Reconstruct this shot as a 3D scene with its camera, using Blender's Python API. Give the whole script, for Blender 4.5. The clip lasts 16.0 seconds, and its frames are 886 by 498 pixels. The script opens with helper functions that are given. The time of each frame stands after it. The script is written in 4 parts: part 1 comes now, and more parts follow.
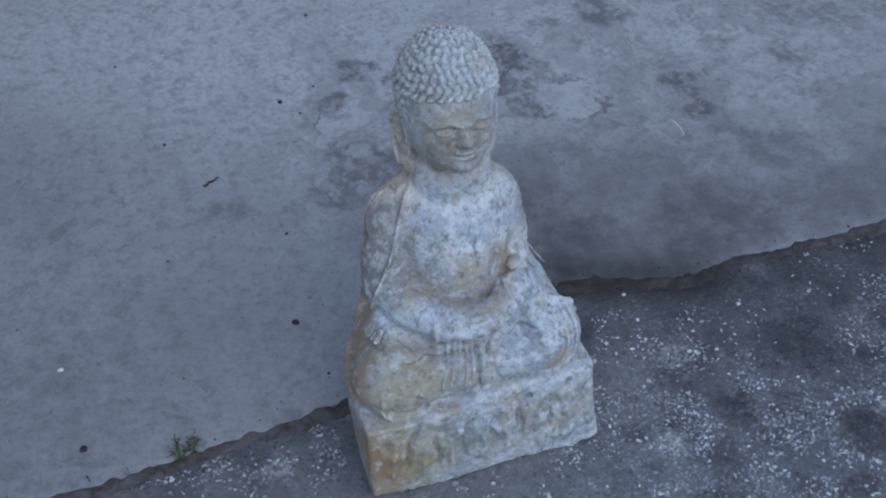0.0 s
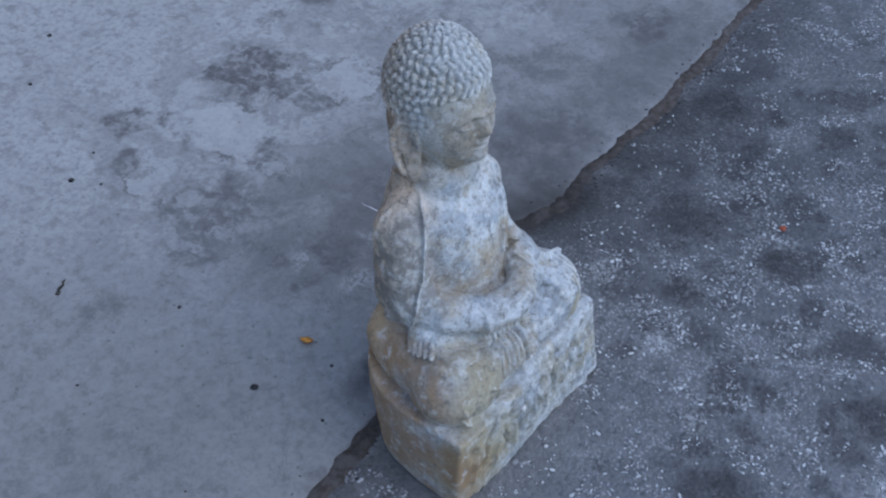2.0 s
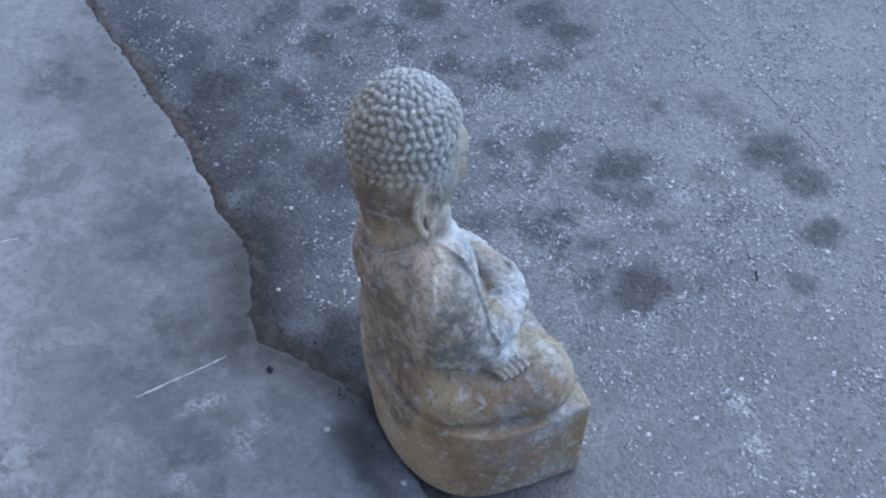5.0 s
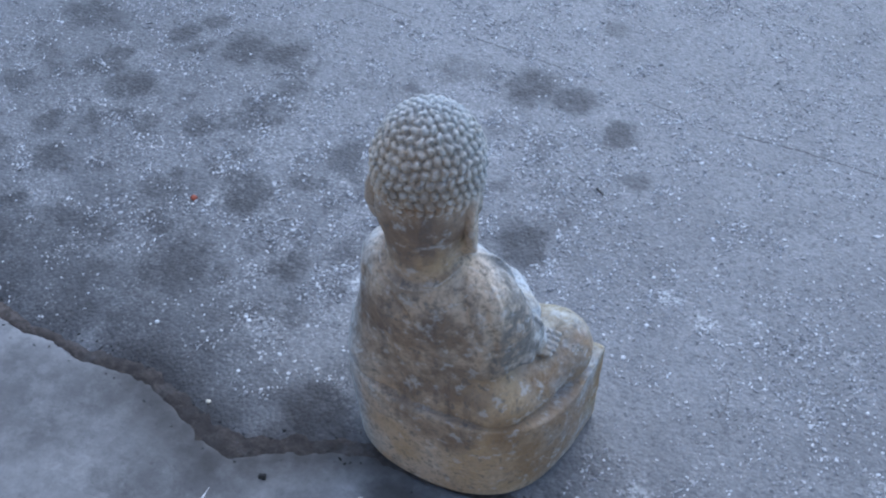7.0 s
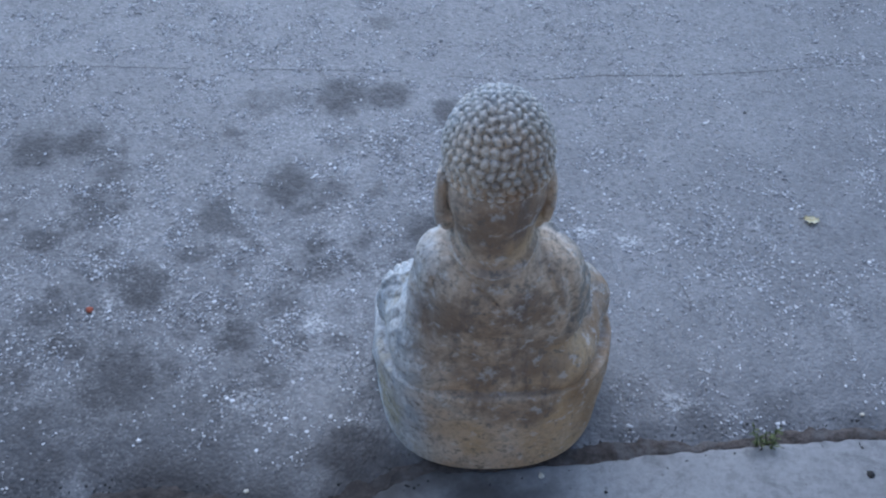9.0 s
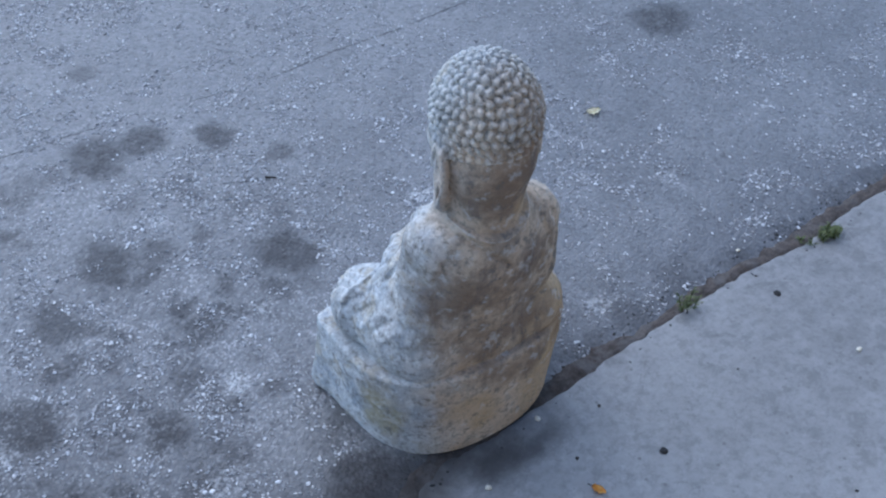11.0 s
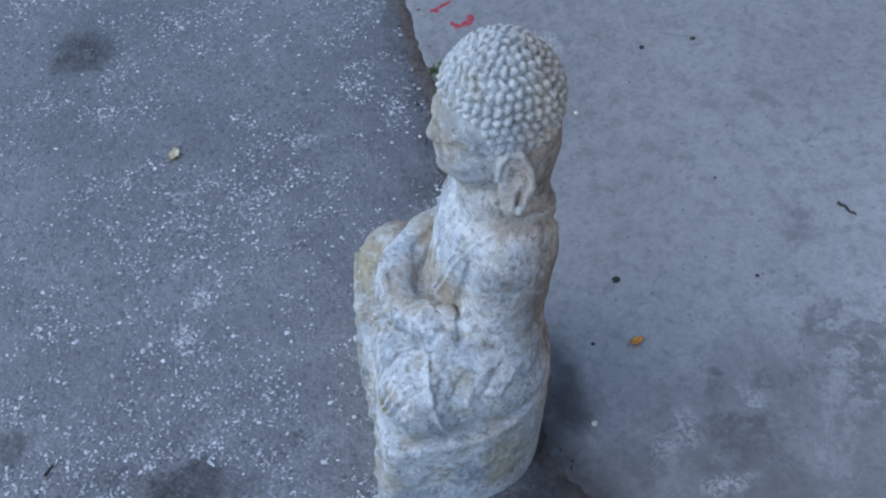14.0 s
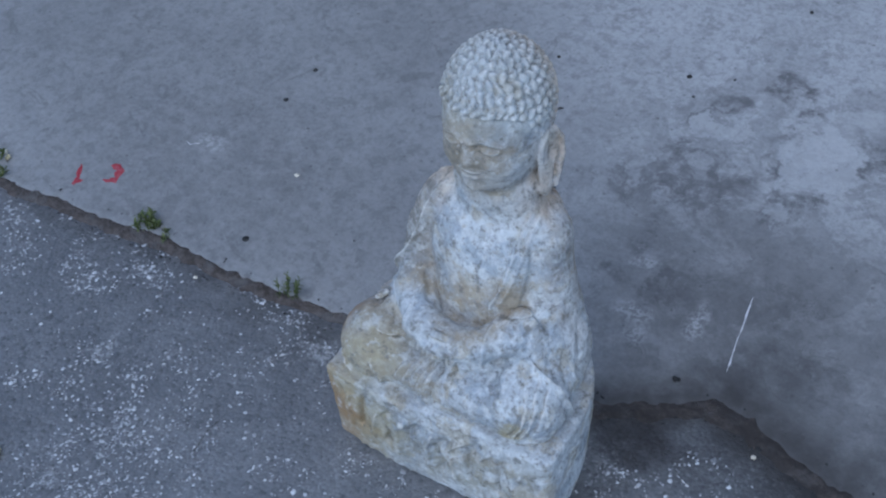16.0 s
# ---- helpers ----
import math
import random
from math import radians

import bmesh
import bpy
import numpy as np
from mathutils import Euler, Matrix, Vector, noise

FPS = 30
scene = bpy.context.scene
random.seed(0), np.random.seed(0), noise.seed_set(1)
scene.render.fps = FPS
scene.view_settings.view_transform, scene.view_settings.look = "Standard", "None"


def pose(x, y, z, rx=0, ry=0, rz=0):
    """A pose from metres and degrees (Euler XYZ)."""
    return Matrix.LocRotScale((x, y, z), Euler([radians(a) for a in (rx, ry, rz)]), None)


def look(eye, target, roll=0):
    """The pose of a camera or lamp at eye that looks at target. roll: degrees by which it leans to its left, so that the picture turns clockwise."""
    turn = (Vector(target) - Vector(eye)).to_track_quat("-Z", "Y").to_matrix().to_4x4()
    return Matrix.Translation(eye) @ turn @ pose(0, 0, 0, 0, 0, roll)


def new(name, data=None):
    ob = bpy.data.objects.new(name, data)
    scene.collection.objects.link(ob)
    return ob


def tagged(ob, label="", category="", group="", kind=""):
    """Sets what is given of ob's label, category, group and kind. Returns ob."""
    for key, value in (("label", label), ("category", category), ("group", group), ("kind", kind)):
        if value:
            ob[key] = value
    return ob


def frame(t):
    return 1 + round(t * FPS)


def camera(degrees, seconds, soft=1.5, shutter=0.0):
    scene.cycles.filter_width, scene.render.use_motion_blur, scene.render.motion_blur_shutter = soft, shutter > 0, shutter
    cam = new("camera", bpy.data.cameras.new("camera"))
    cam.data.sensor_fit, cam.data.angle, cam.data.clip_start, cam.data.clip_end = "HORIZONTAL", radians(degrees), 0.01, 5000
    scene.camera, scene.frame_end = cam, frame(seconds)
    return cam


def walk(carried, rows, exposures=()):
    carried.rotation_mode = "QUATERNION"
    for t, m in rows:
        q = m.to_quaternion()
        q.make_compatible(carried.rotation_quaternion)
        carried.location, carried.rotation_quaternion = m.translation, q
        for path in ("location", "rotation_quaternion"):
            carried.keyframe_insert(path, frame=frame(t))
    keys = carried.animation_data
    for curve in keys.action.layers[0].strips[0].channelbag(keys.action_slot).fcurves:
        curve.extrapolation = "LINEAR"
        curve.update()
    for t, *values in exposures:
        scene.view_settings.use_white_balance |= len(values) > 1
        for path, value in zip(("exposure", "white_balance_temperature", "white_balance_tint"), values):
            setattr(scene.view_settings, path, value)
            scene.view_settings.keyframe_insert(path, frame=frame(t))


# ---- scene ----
PATH = [
    (0, (-0.459, -1.201, 1.516), (0.058, 0.187, 0.171), -0.3),
    (0.5, (-0.639, -1.118, 1.53), (0.105, 0.186, 0.209), 1.7),
    (1, (-0.892, -1.056, 1.537), (0.065, 0.122, 0.234), 0.3),
    (1.5, (-0.969, -0.912, 1.53), (0.128, 0.119, 0.212), -0.7),
    (2, (-1.018, -0.729, 1.525), (0.142, 0.14, 0.146), 0.7),
    (2.5, (-1.152, -0.49, 1.539), (0.196, 0.052, 0.164), 0.3),
    (3, (-1.216, -0.287, 1.517), (0.169, 0.096, 0.126), 0.2),
    (3.5, (-1.127, -0.122, 1.522), (0.254, 0.083, 0.09), -0.1),
    (4, (-1.092, 0.06, 1.522), (0.299, 0.008, 0.086), 1.8),
    (4.2, (-1.103, 0.187, 1.532), (0.281, -0.021, 0.103), 1.7),
    (6.3, (-0.697, 0.89, 1.553), (0.185, -0.181, 0.112), -0.1),
    (6.5, (-0.652, 0.969, 1.558), (0.141, -0.178, 0.124), 0.7),
    (7, (-0.529, 1.015, 1.543), (0.151, -0.229, 0.132), -0.6),
    (7.5, (-0.376, 1.003, 1.56), (0.124, -0.349, 0.173), 0.4),
    (8, (-0.258, 1.049, 1.555), (0.123, -0.349, 0.176), -0.4),
    (8.5, (-0.067, 1.172, 1.549), (0.08, -0.267, 0.167), -1.0),
    (8.7, (0.004, 1.216, 1.544), (0.077, -0.225, 0.16), -0.4),
    (10.8, (0.662, 1.038, 1.519), (-0.051, -0.191, 0.111), -1.1),
    (11, (0.713, 1.005, 1.508), (-0.084, -0.183, 0.111), 0.4),
    (11.5, (0.752, 0.8, 1.485), (-0.136, -0.268, 0.046), -1.9),
    (12, (0.808, 0.663, 1.485), (-0.211, -0.231, 0.015), -1.3),
    (12.5, (1.024, 0.493, 1.478), (-0.228, -0.2, 0.08), -4.1),
    (13, (1.075, 0.309, 1.447), (-0.278, -0.111, 0.036), -3.5),
    (13.5, (1.02, 0.088, 1.483), (-0.342, -0.017, 0.022), -3.4),
    (14, (1.04, -0.126, 1.488), (-0.298, 0.01, 0.007), -3.7),
    (14.1, (1.053, -0.203, 1.495), (-0.279, 0.033, 0.022), -2.8),
    (14.5, (1.08, -0.409, 1.516), (-0.246, 0.084, 0.102), -4.5),
    (15, (0.958, -0.558, 1.498), (-0.259, 0.136, 0.071), -5.8),
    (15.3, (0.842, -0.629, 1.508), (-0.269, 0.17, 0.05), -6.7),
    (15.5, (0.794, -0.682, 1.512), (-0.243, 0.188, 0.039), -5.3),
    (16, (0.614, -0.931, 1.516), (-0.197, 0.208, 0.086), -4.7),
]
cam = camera(40.7, 16.0, soft=2.2)
# ---- camera settings, world and light ----
EXPOSURES = [(0, 0.04, 5480, 10), (3.5, 0.47, 5550, 10), (7, 0.80, 5440, 9), (8.5, 0.60, 5420, 9), (11, 0.74, 5520, 9), (13, 0.70, 5540, 8), (14.2, 0.42, 5500, 8), (15, 0.32, 5450, 8), (16, 0.20, 5400, 8)]
walk(cam, [(t, look(eye, target, roll)) for t, eye, target, roll in PATH], EXPOSURES)

world = bpy.data.worlds.new("open_shade_sky")
scene.world = world
world.use_nodes = True
wt = world.node_tree
sky = wt.nodes.new("ShaderNodeTexSky")
sky.sky_type, sky.sun_disc = "NISHITA", False
sky.sun_elevation, sky.sun_rotation = radians(52), radians(172)
wt.links.new(sky.outputs[0], wt.nodes["Background"].inputs[0])
wt.nodes["Background"].inputs[1].default_value = 0.15

lamp = bpy.data.lights.new("sun", "SUN")
lamp.energy, lamp.angle, lamp.color = 0.95, radians(85), (1.0, 0.97, 0.93)
new("sun", lamp).matrix_world = look((0.9, -5, 6.4), (0, 0, 0))

# ---- the lie of the land ----
CX, HX = 0.022, 0.028          # the figure's middle, and its head's
EDGE_X = np.array([-400, -1.30, -1.11, -.97, -.82, -.70, -.56, -.43, -.30, -.15, 0, .10, .15, .23, .27, .30, .34, .40, .45, .50, .57, .65, .71, .77, .85, .98, 1.10, 1.20, 1.40, 1.53, 1.69, 400])
EDGE_Y = np.array([.02, .026, .026, .038, .045, .062, .056, .064, .072, .085, .100, .100, .118, .152, .190, .203, .200, .178, .160, .144, .144, .159, .146, .156, .146, .155, .164, .170, .185, .190, .196, .21])


def edge_y(x):
    """Where the concrete begins."""
    x = np.asarray(x, float)
    wob = .0020 * np.sin(x * 17 + 3 * np.sin(x * 7)) + .0011 * np.sin(x * 53 + 4 * np.sin(x * 19)) + .0009 * np.sin(x * 151 + 5 * np.sin(x * 37))
    return np.interp(x, EDGE_X, EDGE_Y) + wob


def slab_z(x, y):
    """Top of the concrete, which climbs away from the joint."""
    rise = .011 * np.clip((.30 - y) / .20, 0, 1) * np.clip((x + .1) / .4, 0, 1)
    return -.025 - .0127 * np.clip(x, -3, 3) + .0654 * np.clip(y, -1, 4) + rise


def fbm(x, y, z=0.0, octaves=3):
    return noise.fractal((x, y, z), 1.0, 2.0, octaves)


# ---- materials ----
class Nodes:
    """A short hand for building node trees."""

    def __init__(self, name, rough=0.8, spec=0.3):
        self.mat = bpy.data.materials.new(name)
        self.mat.use_nodes = True
        self.t = self.mat.node_tree
        self.b = self.t.nodes["Principled BSDF"]
        self.b.inputs["Roughness"].default_value = rough
        self.b.inputs["Specular IOR Level"].default_value = spec
        self.co = self.t.nodes.new("ShaderNodeTexCoord").outputs["Object"]

    def put(self, sock, v):
        if isinstance(v, bpy.types.NodeSocket):
            self.t.links.new(v, sock)
        else:
            sock.default_value = v

    def noise(self, scale, detail=4, rough=.55, vec=None, distort=0.0):
        n = self.t.nodes.new("ShaderNodeTexNoise")
        self.put(n.inputs["Vector"], vec or self.co)
        n.inputs["Scale"].default_value, n.inputs["Detail"].default_value = scale, detail
        n.inputs["Roughness"].default_value, n.inputs["Distortion"].default_value = rough, distort
        return n.outputs["Fac"]

    def noise_vec(self, scale, amount, detail=3, rough=.5):
        n = self.t.nodes.new("ShaderNodeTexNoise")
        self.put(n.inputs["Vector"], self.co)
        n.inputs["Scale"].default_value, n.inputs["Detail"].default_value = scale, detail
        n.inputs["Roughness"].default_value = rough
        s = self.vmath("SUBTRACT", n.outputs["Color"], (.5, .5, .5))
        return self.vmath("ADD", self.co, self.vmath("MULTIPLY", s, (amount, amount, amount)))

    def vmath(self, op, a, b=None, out=0):
        n = self.t.nodes.new("ShaderNodeVectorMath")
        n.operation = op
        self.put(n.inputs[0], a)
        if b is not None:
            self.put(n.inputs[1], b)
        return n.outputs[out]

    def math(self, op, a, b=0.0, clamp=False):
        n = self.t.nodes.new("ShaderNodeMath")
        n.operation, n.use_clamp = op, clamp
        self.put(n.inputs[0], a)
        self.put(n.inputs[1], b)
        return n.outputs[0]

    def voronoi(self, scale, vec=None, feature="F1"):
        n = self.t.nodes.new("ShaderNodeTexVoronoi")
        n.feature = feature
        self.put(n.inputs["Vector"], vec or self.co)
        n.inputs["Scale"].default_value = scale
        return n

    def step(self, v, lo, hi, a=0.0, b=1.0):
        n = self.t.nodes.new("ShaderNodeMapRange")
        n.interpolation_type = "SMOOTHSTEP"
        for i, x in enumerate((v, lo, hi, a, b)):
            self.put(n.inputs[i], x)
        return n.outputs[0]

    def mix(self, f, a, b, kind="MIX"):
        n = self.t.nodes.new("ShaderNodeMix")
        n.data_type, n.blend_type = "RGBA", kind
        self.put(n.inputs[0], f)
        self.put(n.inputs[6], a if isinstance(a, bpy.types.NodeSocket) else (*a, 1))
        self.put(n.inputs[7], b if isinstance(b, bpy.types.NodeSocket) else (*b, 1))
        return n.outputs[2]

    def blobs(self, spots, vec, soft=0.55, grow=1.0):
        """A mask, 0 to 1, of oval spots (x, y, half width, half depth, strength) with edges frayed by vec."""
        total = None
        for x, y, rx, ry, s in spots:
            d = self.vmath("MULTIPLY", self.vmath("SUBTRACT", vec, (x, y, 0)), (1 / (rx * grow), 1 / (ry * grow), 0))
            m = self.step(self.vmath("LENGTH", d, out=1), 1 - soft, 1 + soft, s, 0.0)
            total = m if total is None else self.math("MAXIMUM", total, m)
        return total

    def bump(self, h, strength, dist, normal=None):
        n = self.t.nodes.new("ShaderNodeBump")
        n.inputs["Strength"].default_value, n.inputs["Distance"].default_value = strength, dist
        self.put(n.inputs["Height"], h)
        if normal is not None:
            self.put(n.inputs["Normal"], normal)
        return n.outputs[0]

    def island(self):
        return self.t.nodes.new("ShaderNodeNewGeometry").outputs["Random Per Island"]

    def done(self, colour, normal=None, rough=None):
        self.put(self.b.inputs["Base Color"], colour if isinstance(colour, bpy.types.NodeSocket) else (*colour, 1))
        if normal is not None:
            self.put(self.b.inputs["Normal"], normal)
        if rough is not None:
            self.put(self.b.inputs["Roughness"], rough)
        return self.mat


# oil and damp on the asphalt, and stains and scaled patches on the concrete: x, y, half width, half depth, strength
OIL_EAST = [(.986, .03, .062, .054, 1), (1.013, -.083, .031, .03, .8), (1.022, -.205, .045, .038, .8), (1.036, -.47, .055, .05, 1), (1.107, -.299, .033, .037, .8), (1.134, -.555, .033, .031, .8), (1.048, -.68, .041, .036, .8),
            (.883, -.087, .03, .03, .7), (.926, -.383, .029, .029, .7), (.792, -.235, .028, .034, .7), (.822, -.425, .036, .034, .8), (1.283, -.652, .085, .06, .8), (1.018, -.746, .035, .031, .7)]
OIL_NEAR = [(.615, -.295, .048, .052, 1), (.63, -.078, .067, .087, .9), (.536, -.107, .024, .032, .7), (.435, -.175, .038, .048, 1), (.538, -.384, .031, .026, .7), (.458, -.348, .022, .025, .6), (.377, -.572, .045, .062, .9), (.296, -.545, .033, .036, .6),
            (.305, -.405, .025, .029, .8), (.228, -.404, .019, .023, .6), (.09, -.435, .052, .06, 1), (.201, -.55, .019, .028, .5), (.493, -.533, .018, .022, .5), (.503, -.388, .026, .026, .5), (.256, -.154, .02, .023, .6), (.232, .072, .059, .046, 1)]
OIL_SOUTH = [(.80, -.715, .05, .06, .9), (.90, -.695, .055, .06, .9), (.279, -.862, .052, .065, .95), (.182, -.866, .048, .048, .9), (.055, -.797, .042, .042, .9), (-.03, -.685, .032, .03, .7), (.197, -1.14, .034, .035, .5), (.709, -.623, .036, .03, .7), (-.967, -.624, .07, .058, .9)]
DAMP_JOINT = [(.75, -.12, .24, .2, .4), (.24, .10, .06, .05, .5), (.36, .12, .09, .08, .6), (.48, .08, .09, .085, .7), (.60, .08, .08, .085, .9), (.75, .09, .09, .085, 1), (.9, .09, .09, .08, 1), (.5, .03, .16, .12, .55), (.85, .02, .25, .13, .7), (1.2, .08, .3, .09, .6), (1.3, -.1, .35, .25, .3), (1.15, -.45, .3, .35, .3)]
DAMP_JOINT += [(-.20 - .13 * i, float(edge_y(-.20 - .13 * i)) - .035, .05, .036, .5) for i in range(7)]
CHALK = [(.30, -.205, .022, .022, 1), (.67, -.27, .018, .018, .7), (.26, -.63, .018, .018, .8), (.19, -.33, .024, .02, .6), (-.515, -.435, .015, .015, 1), (-.27, -.40, .026, .018, .9), (-.20, -.42, .026, .018, .9), (-.345, -.435, .02, .012, .8), (-.62, -.19, .02, .02, .7), (-.94, -.265, .014, .014, .9), (-.30, -.02, .022, .022, .7), (.40, -.03, .026, .026, .7)]
# paler asphalt, mostly far off: sky sheen put into the colour
FAR_SHEEN = [(.10, -1.05, .75, .42, 1), (-.3, -.5, .25, .3, .35), (.55, -.9, .35, .2, .6)]
STAIN_FAR = [(.43, .865, .105, .10, 1), (.465, .72, .06, .07, .8), (.748, .985, .06, .07, .8), (.14, .93, .046, .05, .9), (.048, .855, .033, .038, .8), (.815, .687, .052, .052, .95), (.78, .60, .045, .04, .95), (1.09, .706, .047, .042, .7), (.20, .85, .03, .055, .9), (1.3, .9, .2, .15, .5), (.95, .80, .05, .03, .6), (.62, .99, .05, .03, .6)]
STAIN_NEAR = [(.07, .63, .095, .10, .8), (.106, .39, .05, .05, .8), (-.022, .577, .043, .04, .7), (.883, .449, .10, .09, .5), (1.169, .334, .085, .07, .8), (.036, .697, .035, .03, .8), (.226, .648, .02, .034, .7), (.052, .475, .03, .03, .7), (.032, .365, .025, .025, .7), (.154, .379, .03, .027, .6), (-.23, .585, .045, .04, .5)]
SCUFFS = [(.21, .34, .014, .035, 1), (.11, .31, .03, .02, .8), (.08, .42, .02, .015, .8), (-.80, .30, .035, .02, .7), (.13, .27, .02, .02, .6)]
FLAKED = [(.25, .795, .095, .10, 1), (.048, .77, .04, .038, .9), (.535, .70, .07, .065, 1), (.243, .648, .03, .03, .6), (-.03, .616, .025, .04, .7), (.095, .80, .02, .025, .8), (.30, .87, .06, .09, .6), (.62, .83, .08, .08, .4), (.95, .53, .10, .08, .45)]
SMEARED = [(.64, .27, .17, .13, .9), (.52, .22, .10, .07, .65), (.36, .31, .13, .08, 1), (.50, .37, .13, .10, .55), (.30, .27, .08, .05, 1), (.20, .38, .14, .11, .7), (.31, .43, .12, .10, .8), (.60, .42, .14, .13, .5), (.155, .31, .13, .12, .5), (0, .14, .10, .035, 1), (.16, .22, .066, .05, .7), (.9, .25, .17, .10, .65), (1.15, .25, .2, .1, .65), (.36, .36, .18, .15, .5), (.25, .50, .16, .10, .5), (.42, .52, .12, .10, .4), (.08, .44, .12, .1, .4), (-.75, .28, .45, .3, .5), (-1.1, .45, .4, .3, .4), (-.7, .75, .4, .3, .3)]
SMEARED += [(-.26 - .15 * i, float(edge_y(-.26 - .15 * i)) + .012, .03, .024, .45) for i in range(5)]
SMEARED += [(.62 + .10 * i, float(edge_y(.62 + .10 * i)) + .008, .07, .03, .5) for i in range(9)]
JOINT_DIRT = [(.10 + .036 * i, float(edge_y(.10 + .036 * i)) + .002, .048, .046 + .018 * (i > 6), 1) for i in range(13)] + [(.04, .15, .05, .04, .8)]


def asphalt_material():
    m = Nodes("asphalt", .62, .75)
    frayed = m.noise_vec(15, .10, 7, .66)
    dark = m.math("MAXIMUM", m.math("MAXIMUM", m.blobs(OIL_EAST, frayed, .55), m.blobs(OIL_NEAR, frayed, .55)), m.blobs(OIL_SOUTH, frayed, .55))
    damp = m.blobs(DAMP_JOINT, m.noise_vec(9, .20, 5), .65)
    dusty = m.step(m.noise(2.3, 5, .6), .35, .68)
    fine = m.noise(55, 5, .7)
    cells = m.voronoi(150)
    grain = m.voronoi(260)
    region = m.blobs([(.95, -.3, .65, .5, 1), (.5, -.4, .5, .5, .9), (.55, -.1, .4, .3, .8)], m.noise_vec(3, .3, 3), .5)
    grimy = m.blobs([(.78, -.20, .30, .26, 1)], m.noise_vec(3, .3, 4), .7)
    far = m.blobs(FAR_SHEEN, m.noise_vec(3, .3, 4), .55)
    base = m.mix(dusty, (.125, .126, .128), (.18, .18, .18))
    base = m.mix(m.math("MULTIPLY", region, .45), base, (.085, .085, .087))
    base = m.mix(m.math("MULTIPLY", grimy, .4), base, (.07, .07, .072))
    base = m.mix(m.math("MULTIPLY", far, .5), base, (.255, .255, .253))
    base = m.mix(m.step(fine, .3, .7), m.mix(.5, base, (.055, .057, .06)), base)
    # pale dust lodged in drifts between the stones
    drift = m.math("MULTIPLY", m.step(m.noise(9, 6, .66, distort=.4), .44, .62), m.step(m.noise(70, 5, .75), .40, .60, .15, 1))
    base = m.mix(m.math("MULTIPLY", drift, m.math("ADD", .16, m.math("MULTIPLY", region, .12))), base, (.36, .36, .355))
    cell_value = m.vmath("DOT_PRODUCT", cells.outputs["Color"], (.6, .3, .1), out=1)
    stones = m.step(cell_value, .25, .8, 0, 1)
    base = m.mix(m.math("MULTIPLY", stones, m.math("ADD", .12, m.math("MULTIPLY", region, .06))), base, (.27, .268, .264))
    pit = m.step(m.vmath("DOT_PRODUCT", cells.outputs["Color"], (0, .2, .8), out=1), .22, .12, 0, .5)
    base = m.mix(pit, base, (.050, .050, .052))
    tiny = m.step(m.vmath("DOT_PRODUCT", grain.outputs["Color"], (.5, .5, 0), out=1), .66, .78)
    crowd = m.step(m.noise(8.5, 4, .6), .40, .60, .15, 1)
    base = m.mix(m.math("MULTIPLY", m.math("MULTIPLY", tiny, crowd), m.math("ADD", .13, m.math("MULTIPLY", region, .30))), base, (.54, .535, .52))
    chalk = m.math("MULTIPLY", m.blobs(CHALK, m.noise_vec(34, .07, 4), .7), m.step(m.noise(110, 5, .75), .44, .58))
    keep = m.step(m.noise(140, 3, .6), .25, .7, 1.0, .7)
    base = m.mix(m.math("MULTIPLY", m.math("MULTIPLY", damp, keep), .79), base, (.054, .052, .052))
    base = m.mix(m.math("MULTIPLY", m.blobs(JOINT_DIRT, m.noise_vec(12, .07, 6, .6), .75), .85), base, (.042, .039, .037))
    blotch = m.math("MULTIPLY", region, m.step(m.noise(7.5, 5, .6), .50, .62))
    dark = m.math("MAXIMUM", dark, m.math("MULTIPLY", blotch, .7))
    mottled = m.step(m.noise(28, 6, .68), .36, .60, .5, .92)
    base = m.mix(m.math("MULTIPLY", m.math("MULTIPLY", dark, keep), mottled), base, (.034, .031, .031))
    base = m.mix(m.math("MULTIPLY", chalk, .75), base, (.58, .58, .56))
    n = m.bump(m.math("ADD", m.math("MULTIPLY", cells.outputs["Distance"], -1.0), m.math("MULTIPLY", fine, .9)), .34, .004)
    n = m.bump(m.noise(260, 4, .7), .3, .002, n)
    rough = m.step(m.math("ADD", m.noise(90, 3), m.math("MULTIPLY", dark, -.1)), .3, .7, .42, .72)
    m.put(m.b.inputs["Specular IOR Level"], m.step(m.math("MAXIMUM", dark, damp), 0, .8, .75, .2))
    return m.done(base, n, rough)


